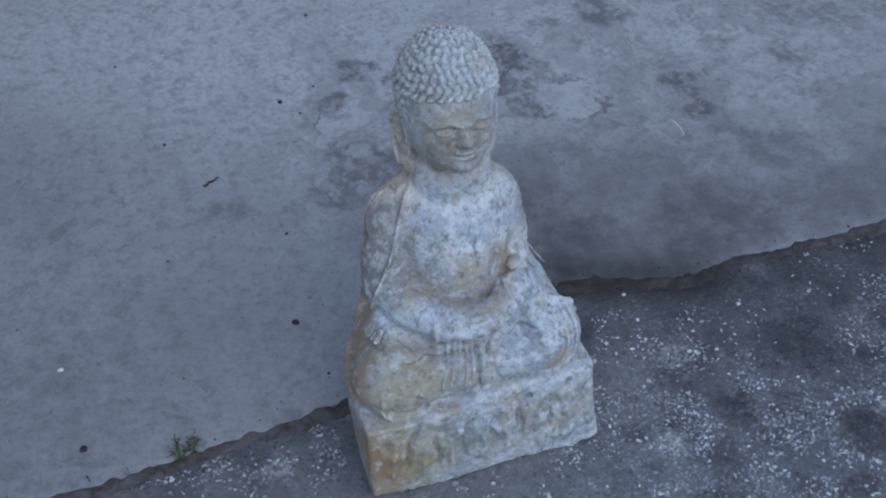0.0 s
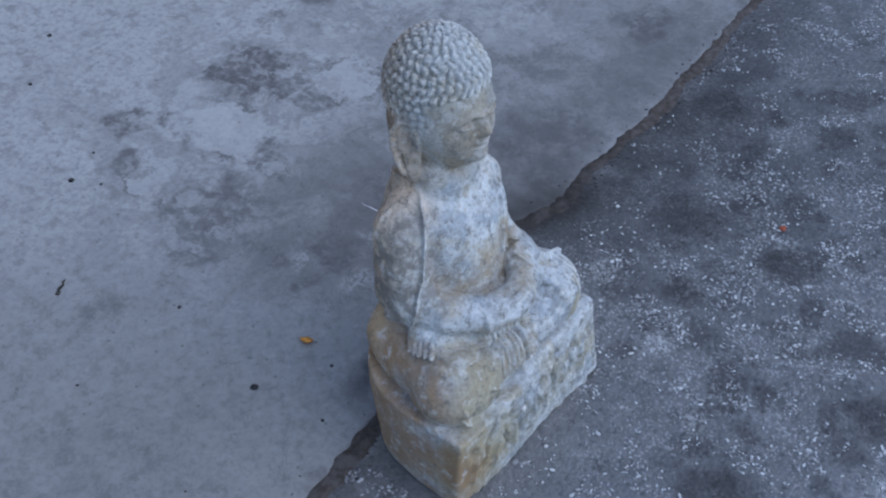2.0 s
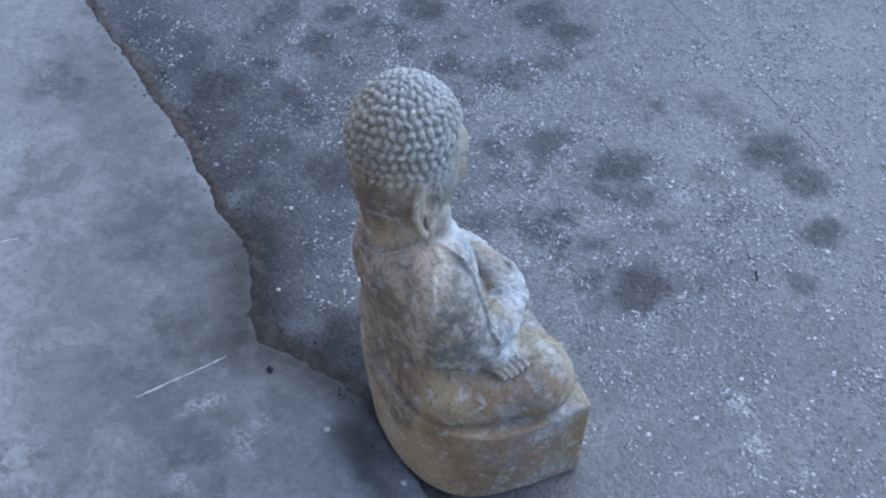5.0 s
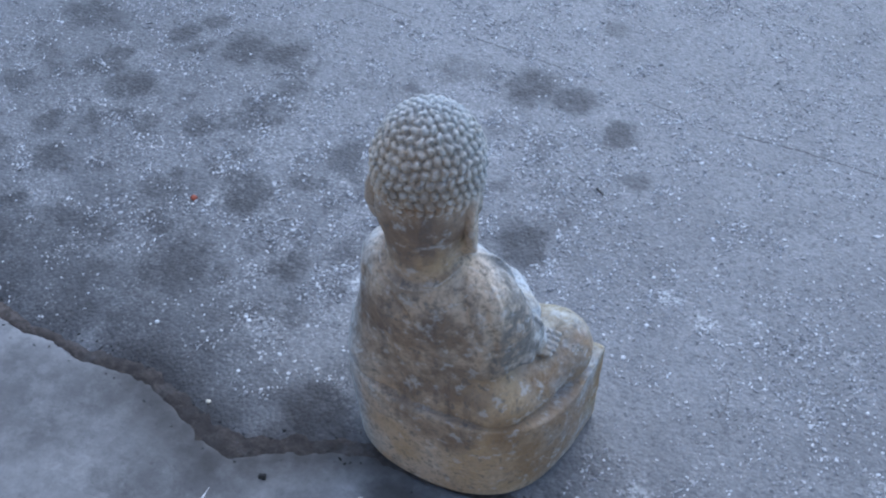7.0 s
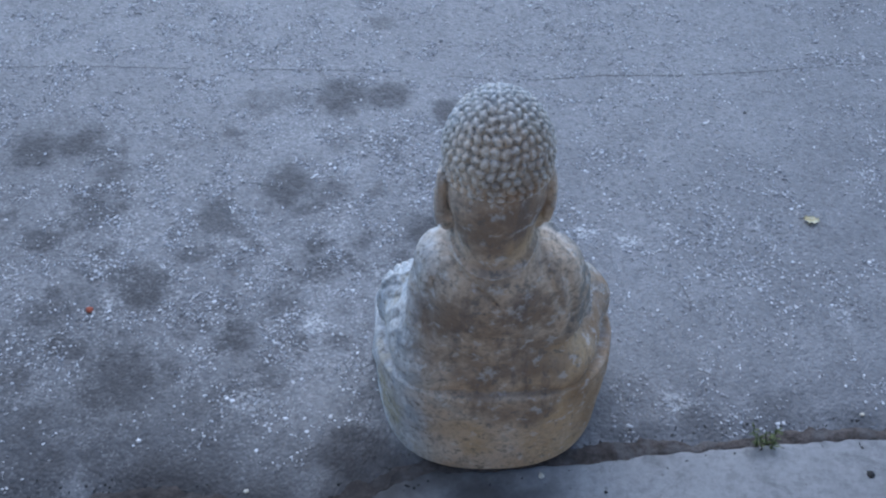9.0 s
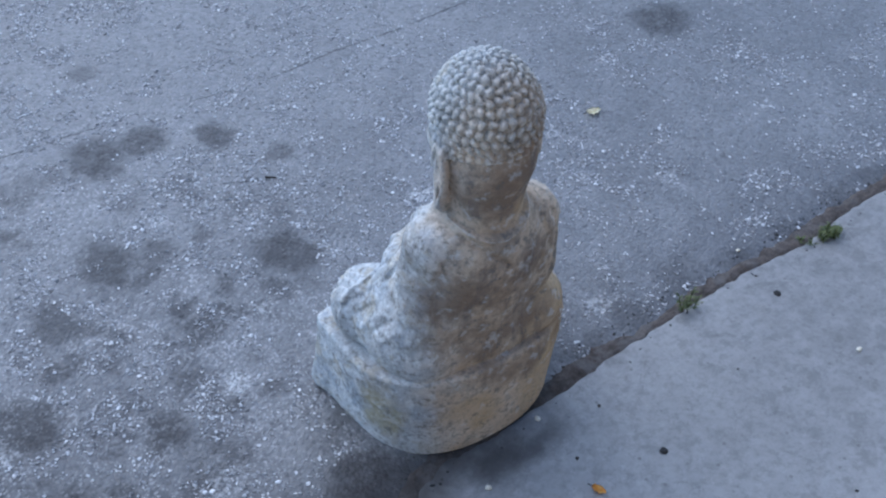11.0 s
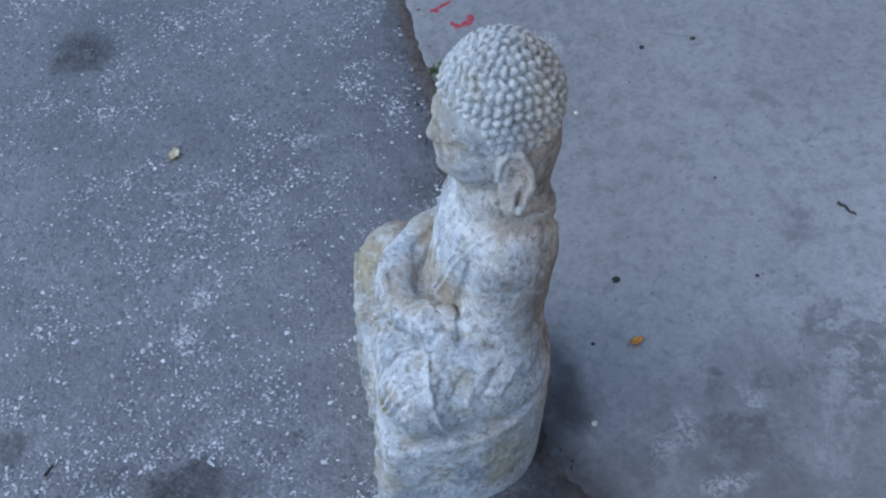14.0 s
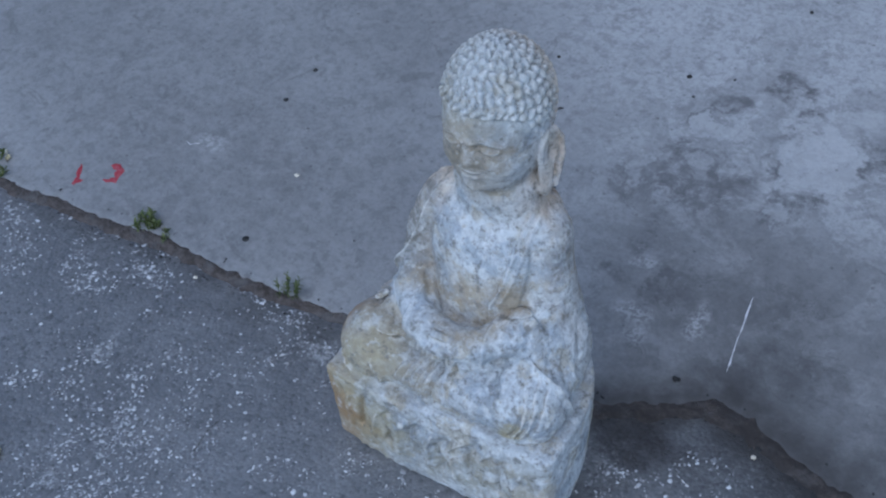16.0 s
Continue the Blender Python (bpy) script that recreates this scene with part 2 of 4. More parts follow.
def concrete_material():
    m = Nodes("worn_concrete", .75, .35)
    frayed = m.noise_vec(11, .16, 8)
    torn = m.step(m.noise(19, 8, .72, distort=.5), .45, .50, .25, 1)
    dark = m.math("MULTIPLY", m.math("MAXIMUM", m.blobs(STAIN_FAR, frayed, .30), m.blobs(STAIN_NEAR, frayed, .42)), m.math("MULTIPLY", torn, m.step(m.noise(45, 6, .7), .34, .56, .45, 1)))
    smear = m.math("MULTIPLY", m.blobs(SMEARED, m.noise_vec(8, .16, 8, .66), .65), m.step(m.noise(24, 6, .68), .30, .62, .55, 1))
    torn_edge = m.noise_vec(10, .20, 10, .72)
    light = m.blobs(FLAKED, torn_edge, .10)
    lip = m.math("SUBTRACT", m.blobs(FLAKED, torn_edge, .10, 1.13), light, True)
    lip = m.math("MULTIPLY", lip, m.step(m.noise(12, 4), .46, .56))
    light = m.math("MULTIPLY", light, m.step(m.noise(26, 7, .7), .40, .50, .35, 1))
    cloud = m.step(m.noise(1.9, 6, .62, distort=.4), .32, .68)
    mottle = m.step(m.noise(13, 6, .7), .33, .68)
    fine = m.noise(85, 5, .75)
    base = m.mix(cloud, (.25, .248, .242), (.325, .322, .314))
    base = m.mix(m.math("MULTIPLY", mottle, .45), base, (.36, .355, .345))
    region = m.blobs([(.35, .72, .5, .45, 1), (.8, .7, .5, .45, 1), (.3, .3, .3, .25, .9), (1.2, .5, .5, .4, .8)], m.noise_vec(3, .3, 3), .6)
    # far slab made paler: brighter skylight there put into the colour
    base = m.mix(m.math("MULTIPLY", m.blobs([(.3, 1.15, .75, .5, 1), (1.1, 1.0, .5, .4, .8)], m.noise_vec(3, .3, 4), .5), .75), base, (.44, .437, .43))
    sheet = m.noise(5.5, 9, .66, distort=.9)
    peel = m.step(sheet, .485, .515)
    rim = m.math("MULTIPLY", m.step(m.math("ABSOLUTE", m.math("SUBTRACT", sheet, .487)), .003, .011, 1, 0), m.step(m.noise(9, 4), .48, .58))
    base = m.mix(m.math("MULTIPLY", m.math("MULTIPLY", region, peel), .34), base, (.15, .148, .146))
    base = m.mix(m.math("MULTIPLY", m.math("MULTIPLY", region, rim), .6), base, (.10, .098, .098))
    pale = m.step(m.noise(7.5, 8, .62, distort=.6, vec=m.vmath("ADD", m.co, (5, 3, 1))), .56, .59)
    base = m.mix(m.math("MULTIPLY", m.math("MULTIPLY", region, pale), .40), base, (.43, .425, .415))
    base = m.mix(m.step(m.noise(32, 7, .72), .38, .50, .50, 0), base, (.18, .178, .175))
    base = m.mix(m.step(fine, .28, .6, .55, 0), base, (.165, .163, .16))
    base = m.mix(m.step(m.noise(48, 7, .74, distort=.4), .57, .62, 0, .30), base, (.40, .397, .39))
    base = m.mix(m.step(m.noise(11, 9, .74, distort=1.2), .60, .635, 0, .4), base, (.13, .127, .124))
    base = m.mix(m.math("MULTIPLY", smear, .88), base, (.080, .077, .076))
    base = m.mix(m.math("MULTIPLY", m.blobs(JOINT_DIRT, m.noise_vec(16, .08, 8, .66), .85), .88), base, (.050, .046, .043))
    base = m.mix(m.math("MULTIPLY", dark, .82), base, (.082, .078, .079))
    base = m.mix(m.math("MULTIPLY", light, .56), base, (.44, .437, .427))
    scuff = m.math("MULTIPLY", m.blobs(SCUFFS, m.noise_vec(40, .05, 5, .7), .6), m.step(m.noise(120, 5, .7), .44, .56))
    base = m.mix(m.math("MULTIPLY", scuff, .45), base, (.58, .575, .56))
    base = m.mix(m.math("MULTIPLY", lip, .8), base, (.07, .068, .068))
    specks = m.voronoi(55)
    pits = m.math("MULTIPLY", m.step(specks.outputs["Distance"], .10, .22, 1, 0),
                  m.step(m.vmath("DOT_PRODUCT", specks.outputs["Color"], (1, 0, 0), out=1), .80, .88))
    base = m.mix(m.math("MULTIPLY", pits, .5), base, (.09, .088, .085))
    n = m.bump(m.noise(140, 6, .75), .35, .002)
    n = m.bump(m.math("ADD", mottle, m.math("ADD", m.math("MULTIPLY", pits, -.8), m.math("MULTIPLY", light, .8))), .35, .002, n)
    return m.done(base, n, m.step(m.noise(30, 3), .3, .7, .6, .85))


def stone_material():
    m = Nodes("weathered_stone", .8, .28)
    big = m.noise(8, 5, .58)
    mid = m.noise(24, 4, .58)
    small = m.noise(60, 4, .6)
    fine = m.noise(150, 5, .7)
    sep = m.t.nodes.new("ShaderNodeSeparateXYZ")
    m.put(sep.inputs[0], m.co)
    wv = m.noise_vec(13, .11, 6)
    wsep = m.t.nodes.new("ShaderNodeSeparateXYZ")
    m.put(wsep.inputs[0], m.noise_vec(15, .055, 5))
    depth = m.math("SUBTRACT", wsep.outputs[1], m.math("MULTIPLY", m.math("MAXIMUM", m.math("SUBTRACT", sep.outputs[2], .40), 0.0), .20))
    exposed = m.math("MAXIMUM", m.step(depth, -.02, .07, 1.0, 0.0), m.math("MULTIPLY", m.step(wsep.outputs[0], .06, .13, 0.0, .85), m.step(depth, .06, .13, 1.0, 0.0)))

    def near(p, r):
        return m.step(m.vmath("DISTANCE", wv, p, out=1), r * .55, r * 1.15, 1.0, 0.0)

    def any_of(spots):
        out = near(*spots[0])
        for p, r in spots[1:]:
            out = m.math("MAXIMUM", out, near(p, r))
        return out

    def lay(base, mask, amount, colour):
        return m.mix(m.math("MULTIPLY", mask, amount), base, colour)

    # bare stone: tan behind, blue-grey in front
    tan = m.mix(m.step(big, .40, .60), (.58, .43, .29), (.70, .56, .41))
    grey = m.mix(m.step(big, .42, .58), (.42, .435, .44), (.53, .55, .555))
    base = m.mix(exposed, tan, grey)
    # lime bloom in patches on the weather side
    limed = any_of((((.02, -.04, .41), .075), ((.06, -.10, .30), .05), ((.13, -.08, .24), .07), ((.02, -.14, .17), .04), ((.14, .0, .30), .08), ((.17, -.05, .14), .09), ((.12, .02, .42), .06), ((.06, .02, .60), .06), ((-.09, -.10, .24), .04)))
    bloom = m.math("MULTIPLY", m.math("ADD", m.math("MULTIPLY", limed, .5), .35), m.math("MULTIPLY", exposed, m.step(m.noise(13, 5, .62), .40, .56, .1, .9)))
    base = m.mix(bloom, base, (.68, .70, .69))
    # buff stone showing through in sharp-edged patches
    base = lay(base, exposed, m.step(m.noise(19, 6, .64, vec=m.vmath("ADD", m.co, (3, 1, 7))), .52, .58, 0, .58), (.44, .38, .27))
    # slate-blue where rain runs
    base = lay(base, exposed, m.step(m.noise(15, 5, .6, vec=m.vmath("ADD", m.co, (9, 4, 2))), .52, .60, 0, .6), (.29, .335, .385))
    # dark growth in the low places
    base = m.mix(m.step(m.noise(22, 6, .68), .53, .63, 0, .42), base, (.23, .225, .21))
    base = m.mix(m.step(m.noise(105, 5, .68), .36, .48, .55, 0), base, (.18, .165, .14))
    base = lay(base, exposed, m.step(m.noise(80, 4, .62), .55, .64, 0, .38), (.80, .81, .79))
    # warm clay tint on head, neck, belly and sleeve
    warm = any_of((((.0, -.03, .54), .085), ((-.02, .06, .49), .05), ((.03, -.05, .53), .06), ((.02, -.05, .30), .065), ((.06, -.03, .33), .05), ((-.05, -.03, .31), .04)))
    base = lay(base, warm, m.step(mid, .36, .60, .8, .3), (.37, .29, .18))
    face = any_of((((.028, -.05, .575), .06), ((.0, -.03, .55), .05)))
    base = lay(base, face, m.step(small, .40, .60, .7, .1), (.25, .235, .20))
    mossy = any_of((((-.03, -.16, .07), .08), ((.08, -.16, .07), .075), ((.15, -.15, .10), .05)))
    base = lay(base, mossy, m.step(small, .38, .60, .75, .15), (.29, .275, .215))
    # rust-coloured iron stain, strongest low on its right side and behind
    hair = m.math("MULTIPLY", any_of((((-.05, .03, .62), .08), ((-.05, .0, .57), .06))), .6)
    base = lay(base, hair, m.step(small, .40, .62, .7, .15), (.30, .27, .21))
    nape = any_of((((.0, .12, .60), .07), ((.0, .10, .54), .07)))
    base = lay(base, nape, m.step(small, .40, .62, .85, .4), (.33, .225, .145))
    sleeve = any_of((((-.115, .03, .39), .065), ((-.12, .03, .33), .065), ((-.115, .05, .29), .055)))
    base = lay(base, sleeve, m.step(small, .42, .60, .88, .2), (.215, .20, .175))
    patchy = m.step(m.noise(17, 5, .6), .34, .58, .5, 1)
    yellow = any_of((((-.145, -.15, .08), .10), ((-.12, -.13, .20), .07), ((.13, -.14, .19), .025), ((.17, .03, .08), .05)))
    base = m.mix(m.math("MULTIPLY", m.math("MULTIPLY", yellow, patchy), .75), base, (.40, .345, .20))
    thigh = any_of((((-.10, -.10, .24), .06), ((-.05, -.12, .26), .045), ((-.14, -.06, .25), .05), ((-.08, -.14, .20), .05), ((-.03, -.12, .215), .04)))
    base = lay(base, thigh, m.step(small, .36, .62, .75, .25), (.32, .275, .195))
    corner = any_of((((-.135, -.155, .075), .075), ((-.15, -.13, .12), .05)))
    base = lay(base, corner, m.step(small, .36, .60, .8, .45), (.38, .325, .195))
    ochre = any_of((((-.15, .05, .20), .05), ((-.12, .10, .08), .12), ((-.09, .06, .21), .08), ((-.02, .095, .47), .035), ((.06, .14, .08), .06)))
    base = m.mix(m.math("MULTIPLY", m.math("MULTIPLY", ochre, patchy), .8), base, (.56, .39, .21))
    flank = any_of((((-.19, -.08, .06), .12), ((-.19, .0, .08), .12), ((-.175, -.02, .205), .095), ((-.155, .045, .14), .09)))
    base = m.mix(m.math("MULTIPLY", m.math("MULTIPLY", flank, patchy), .85), base, (.31, .195, .10))
    back = any_of((((.02, .12, .32), .15), ((.015, .11, .52), .075), ((-.02, .12, .20), .09)))
    grime = m.math("MULTIPLY", back, m.step(m.noise(19, 5, .6), .40, .58, .3, 1))
    base = m.mix(m.math("MULTIPLY", grime, .82), base, (.22, .155, .105))
    streak = m.noise(26, 4, .6, vec=m.vmath("MULTIPLY", m.co, (1, 1, .22)))
    base = lay(base, back, m.step(streak, .53, .62, 0, .5), (.15, .12, .105))
    curls = m.step(sep.outputs[2], .575, .60, 0, .3)
    base = m.mix(curls, base, (.35, .365, .335))
    # grain
    base = m.mix(m.step(m.noise(52, 4, .66), .55, .66, 0, .38), base, (.76, .765, .74))
    base = m.mix(m.step(m.noise(64, 5, .7, vec=m.vmath("ADD", m.co, (2, 6, 3))), .35, .44, .6, 0), base, (.15, .14, .125))
    base = m.mix(m.step(fine, .34, .50, .3, 0), base, (.22, .20, .17))
    base = m.mix(m.math("MULTIPLY", m.step(fine, .58, .68, 0, .2), m.math("ADD", exposed, .25)), base, (.70, .69, .65))
    # edges rubbed pale, with highlights also put into their colour
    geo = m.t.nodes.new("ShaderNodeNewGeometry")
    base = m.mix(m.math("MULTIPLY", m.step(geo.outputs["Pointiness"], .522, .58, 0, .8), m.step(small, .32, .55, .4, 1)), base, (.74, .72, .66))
    # creases darkened by pointiness: recess shade put into the colour
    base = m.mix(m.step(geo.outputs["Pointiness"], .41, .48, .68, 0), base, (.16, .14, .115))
    n = m.bump(mid, .4, .006)
    n = m.bump(m.noise(70, 5, .66), .6, .006, n)
    n = m.bump(fine, .65, .004, n)
    n = m.bump(m.noise(330, 4, .7), .3, .002, n)
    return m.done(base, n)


def soil_material():
    m = Nodes("damp_soil", .95, .15)
    c = m.mix(m.step(m.noise(70, 5, .7), .35, .65), (.072, .061, .054), (.135, .114, .100))
    c = m.mix(m.step(m.noise(24, 5, .65), .50, .64, 0, .5), c, (.17, .162, .155))
    wet = m.blobs([(.22, .15, .13, .10, 1), (.36, .17, .13, .12, 1), (.52, .13, .12, .10, 1), (.68, .14, .10, .1, .7), (.02, .09, .12, .12, .6)], m.noise_vec(9, .1, 4), .6)
    c = m.mix(m.math("MULTIPLY", wet, m.step(m.noise(30, 5, .65), .42, .62, .85, .45)), c, (.046, .041, .038))
    return m.done(c, m.bump(m.noise(160, 5, .7), .8, .006))


def plain_material(name, a, b, scale, rough=.7, bump=.3, spec=.3):
    m = Nodes(name, rough, spec)
    f = m.noise(scale, 4, .6)
    return m.done(m.mix(m.step(f, .35, .65), a, b), m.bump(f, bump, .002))


def varied_material(name, a, b, rough=.7, spec=.3):
    """Colour from a to b, piece by piece."""
    m = Nodes(name, rough, spec)
    f = m.noise(220, 3, .6)
    c = m.mix(m.math("POWER", m.island(), 1.8), a, b)
    return m.done(m.mix(m.math("MULTIPLY", f, .5), c, tuple(.6 * v for v in a)))


def leaf_material(name, a, b):
    m = Nodes(name, .6, .35)
    info = m.t.nodes.new("ShaderNodeObjectInfo")
    f = m.math("ADD", m.math("MULTIPLY", info.outputs["Random"], .6), m.math("MULTIPLY", m.noise(90, 3), .4))
    return m.done(m.mix(f, a, b), m.bump(m.noise(160, 3), .3, .001))


ASPHALT, CONCRETE, STONE, SOIL = asphalt_material(), concrete_material(), stone_material(), soil_material()
CHIPS = varied_material("pale_aggregate", (.20, .20, .205), (.84, .84, .83), .5, .5)
GRIT = varied_material("dark_grit", (.03, .03, .03), (.10, .095, .09), .8)
CRACK = plain_material("crack_dirt", (.035, .034, .033), (.12, .117, .112), 60, .95)
DARK_PEBBLE = plain_material("dark_pebble_stone", (.018, .018, .018), (.05, .048, .045), 300, .8)
PALE_BIT = plain_material("pale_husk", (.5, .44, .32), (.72, .68, .58), 200, .7)
ORANGE_LEAF = plain_material("orange_dry_leaf", (.80, .38, .06), (.92, .56, .16), 160, .65)
YELLOW_LEAF = plain_material("yellow_dry_leaf", (.86, .76, .46), (.93, .88, .68), 160, .6)
TWIG = plain_material("dark_twig_bark", (.03, .028, .025), (.08, .07, .06), 240, .85)
RED_PAINT = plain_material("worn_red_paint", (.31, .020, .034), (.36, .09, .10), 130, .7)
SCRATCH = plain_material("scraped_concrete", (.46, .455, .45), (.70, .69, .68), 90, .9)
RED_CHIP = plain_material("red_brick_chip", (.30, .07, .04), (.38, .12, .07), 200, .8)
WEED_GREEN = leaf_material("weed_leaf", (.036, .056, .016), (.15, .17, .055))
WEED_DRY = leaf_material("dry_grass_blade", (.35, .30, .16), (.55, .48, .30))
# for the added unseen wall; beige so that its bounce is warm
WALL_BOUNCE = plain_material("bounce_wall_beige", (.33, .27, .205), (.40, .335, .26), 9, .9)


def mesh_object(name, verts, faces, material, smooth=False):
    me = bpy.data.meshes.new(name)
    me.from_pydata([tuple(v) for v in verts], [], faces)
    me.materials.append(material)
    if smooth:
        me.shade_smooth()
    me.update()
    return new(name, me)


def grid_faces(nu, nv):
    i = np.arange((nu - 1) * (nv - 1))
    a = (i // (nv - 1)) * nv + i % (nv - 1)
    return np.stack((a, a + nv, a + nv + 1, a + 1), 1)


def grid_object(name, xs, ys, zs, material):
    """A sheet from three arrays of one shape."""
    nu, nv = xs.shape
    co = np.stack((xs, ys, zs), -1).reshape(-1, 3)
    return mesh_object(name, co.tolist(), grid_faces(nu, nv).tolist(), material, True)


def spread(lo, hi, step, far, grow=1.35):
    """Coordinates with an even step from lo to hi, and ever wider out to far."""
    mid = np.arange(lo, hi + step / 2, step)
    out, d, x = [], step, 0
    while x < far:
        d *= grow
        x += d
        out.append(x)
    return np.concatenate((lo - np.array(out[::-1]), mid, hi + np.array(out)))


# ---- ground ----
def asphalt_z(x, y):
    """Old asphalt: slightly uneven, sunk along the joint and under the slab."""
    d = y - edge_y(x)
    z = .0016 * np.sin(x * 5.1 + y * 3.3) + .0012 * np.sin(y * 8.7 - x * 2.2)
    near = np.clip(np.hypot(x, y + .02) / .35, 0, 1)
    fall = np.clip((d + .16) / .16, 0, 1)
    fall = fall * fall * (3 - 2 * fall)
    dip = np.clip((d + .055) / .055, 0, 1) ** .6
    return z * near * (1 - fall) + (slab_z(x, edge_y(x)) + .003) * fall - .012 * dip * dip - .07 * np.clip(d / .3, 0, 1)


gx, gy = np.meshgrid(spread(-1.7, 1.9, .012, 400), spread(-1.6, .5, .012, 400), indexing="ij")
gz = asphalt_z(gx, gy)
ground = tagged(grid_object("ground", gx, gy, gz, ASPHALT), "old dusty grey asphalt with pale aggregate and dark oil stains", "ground", kind="structure")

# concrete slab with a broken, rounded lip, and its cut side
sx = spread(-1.8, 2.0, .008, 12)
LIP = np.array([.0030 * fbm(a * 17, 7.3, 1, 3) if abs(a) < 2.2 else 0.0 for a in sx])
rows = []
for k, (off, drop) in enumerate(((.0015, .06), (.0, .012), (.0008, .006), (.003, .0025), (.008, .0005), (.015, 0))):
    y = edge_y(sx) + off + LIP * (1 - .12 * k)
    rows.append((sx, y, slab_z(sx, y) - drop))
last = edge_y(sx) + .015
for d in np.concatenate((np.arange(.01, 1.6, .02), np.geomspace(1.7, 4.2, 8))):
    y = last + d
    rows.append((sx, y, slab_z(sx, y) + .0006 * np.sin(sx * 31 + y * 17) * np.sin(y * 41)))
ax, ay, az = (np.stack([r[i] for r in rows], 1) for i in range(3))
slab = tagged(grid_object("pavement", ax, ay, az, CONCRETE), "worn grey concrete slab with dark blotchy stains", "pavement", kind="structure")

# soil in the joint
jx = np.arange(-1.75, 1.95, .005)
jr = []
for k in range(11):
    f = k / 10
    width = .022 + .010 * np.sin(jx * 7 + .7) + .008 * np.sin(jx * 23) + .05 * np.exp(-((jx - .30) / .09) ** 2) + .025 * np.exp(-((jx - .48) / .12) ** 2) + .02 * np.exp(-((jx + .15) / .15) ** 2)
    over = .004 + np.array([.012 * max(0, fbm(a * 26, 3.1, 2, 4) + .15) for a in jx]) + .014 * np.exp(-((jx - .33) / .16) ** 2) * np.array([.5 + fbm(a * 31, 1.7, 5, 4) for a in jx])
    y = edge_y(jx) + over - f * (np.clip(width, .012, .1) + .012)
    rough = np.array([fbm(a * 38, b * 38, 4, 4) for a, b in zip(jx, y)])
    z = slab_z(jx, edge_y(jx)) + .0012 + .004 * rough - .010 * f ** 4 - .004 * (1 - f) ** 8
    jr.append((jx, y, z))
jx3, jy3, jz3 = (np.stack([r[i] for r in jr], 1) for i in range(3))
tagged(grid_object("joint_soil", jx3, jy3, jz3, SOIL), "dark damp soil filling the joint", "soil", kind="structure")


def ground_at(x, y):
    """Height of whatever lies uppermost at x, y."""
    if y > float(edge_y(x)) + .012:
        return float(slab_z(x, y))
    return float(asphalt_z(np.array(x), np.array(y)))


def ribbon(name, line, width, material, lift=.0012, seed=0, ragged=.4):
    """A thin uneven strip lying on the ground along a line of points."""
    rnd = random.Random(seed)
    pts = []
    for (x0, y0), (x1, y1) in zip(line, line[1:]):
        n = max(2, int(math.hypot(x1 - x0, y1 - y0) / .006))
        pts += [(x0 + (x1 - x0) * i / n, y0 + (y1 - y0) * i / n) for i in range(n)]
    pts.append(line[-1])
    verts, faces = [], []
    for i, (x, y) in enumerate(pts):
        a, b = pts[max(0, i - 1)], pts[min(len(pts) - 1, i + 1)]
        dx, dy = b[0] - a[0], b[1] - a[1]
        length = math.hypot(dx, dy) or 1
        nx, ny = -dy / length, dx / length
        j = .5 * ragged * width * fbm(x * 60, y * 60, seed)
        taper = min(1, .25 + 6 * min(i, len(pts) - 1 - i) / len(pts))
        w = width * taper * (1 + ragged * (rnd.random() - .5) * 2) / 2
        z = ground_at(x, y)
        for s, h in ((-1, -.001), (0, lift), (1, -.001)):
            verts.append((x + nx * (j + s * w), y + ny * (j + s * w), z + h))
        if i:
            k = 3 * i
            faces += [(k - 3, k - 2, k + 1, k), (k - 2, k - 1, k + 2, k + 1)]
    return mesh_object(name, verts, faces, material, True)


for seed, (line, width) in enumerate((([(1.1, -.985), (.8, -.98), (.62, -.97)], .003), ([(.50, -.965), (.44, -.965), (.30, -.96), (.22, -.95)], .004), ([(.05, -.93), (-.05, -.915)], .003),
                                      ([(-.12, -.91), (-.15, -.91), (-.29, -.92), (-.46, -.915)], .0048), ([(-.48, -.917), (-.62, -.925), (-.81, -.95), (-.9, -.945)], .0045), ([(-1.0, -.94), (-1.3, -.92)], .003),
                                      ([(.11, -.66), (.085, -.65), (.065, -.64), (.02, -.615)], .005), ([(.06, -.675), (.062, -.645)], .004), ([(-.35, -.30), (-.36, -.24), (-.355, -.2)], .002))):
    tagged(ribbon("crack", line, width, CRACK, .0009, seed, .9), "thin dark crack in the asphalt", "crack", kind="structure")

# unseen wall added behind to shade the back and bounce warm light onto it
wall = bmesh.new()
bmesh.ops.create_cube(wall, size=1, matrix=pose(0, 5.4, 2.9) @ Matrix.Diagonal((18, .3, 6.6, 1)))
wall_me = bpy.data.meshes.new("unseen_bounce_wall")
wall.to_mesh(wall_me)
wall_me.materials.append(WALL_BOUNCE)
tagged(new("unseen_bounce_wall", wall_me), "unseen added wall that blocks sky and bounces warm light", "wall", kind="structure")


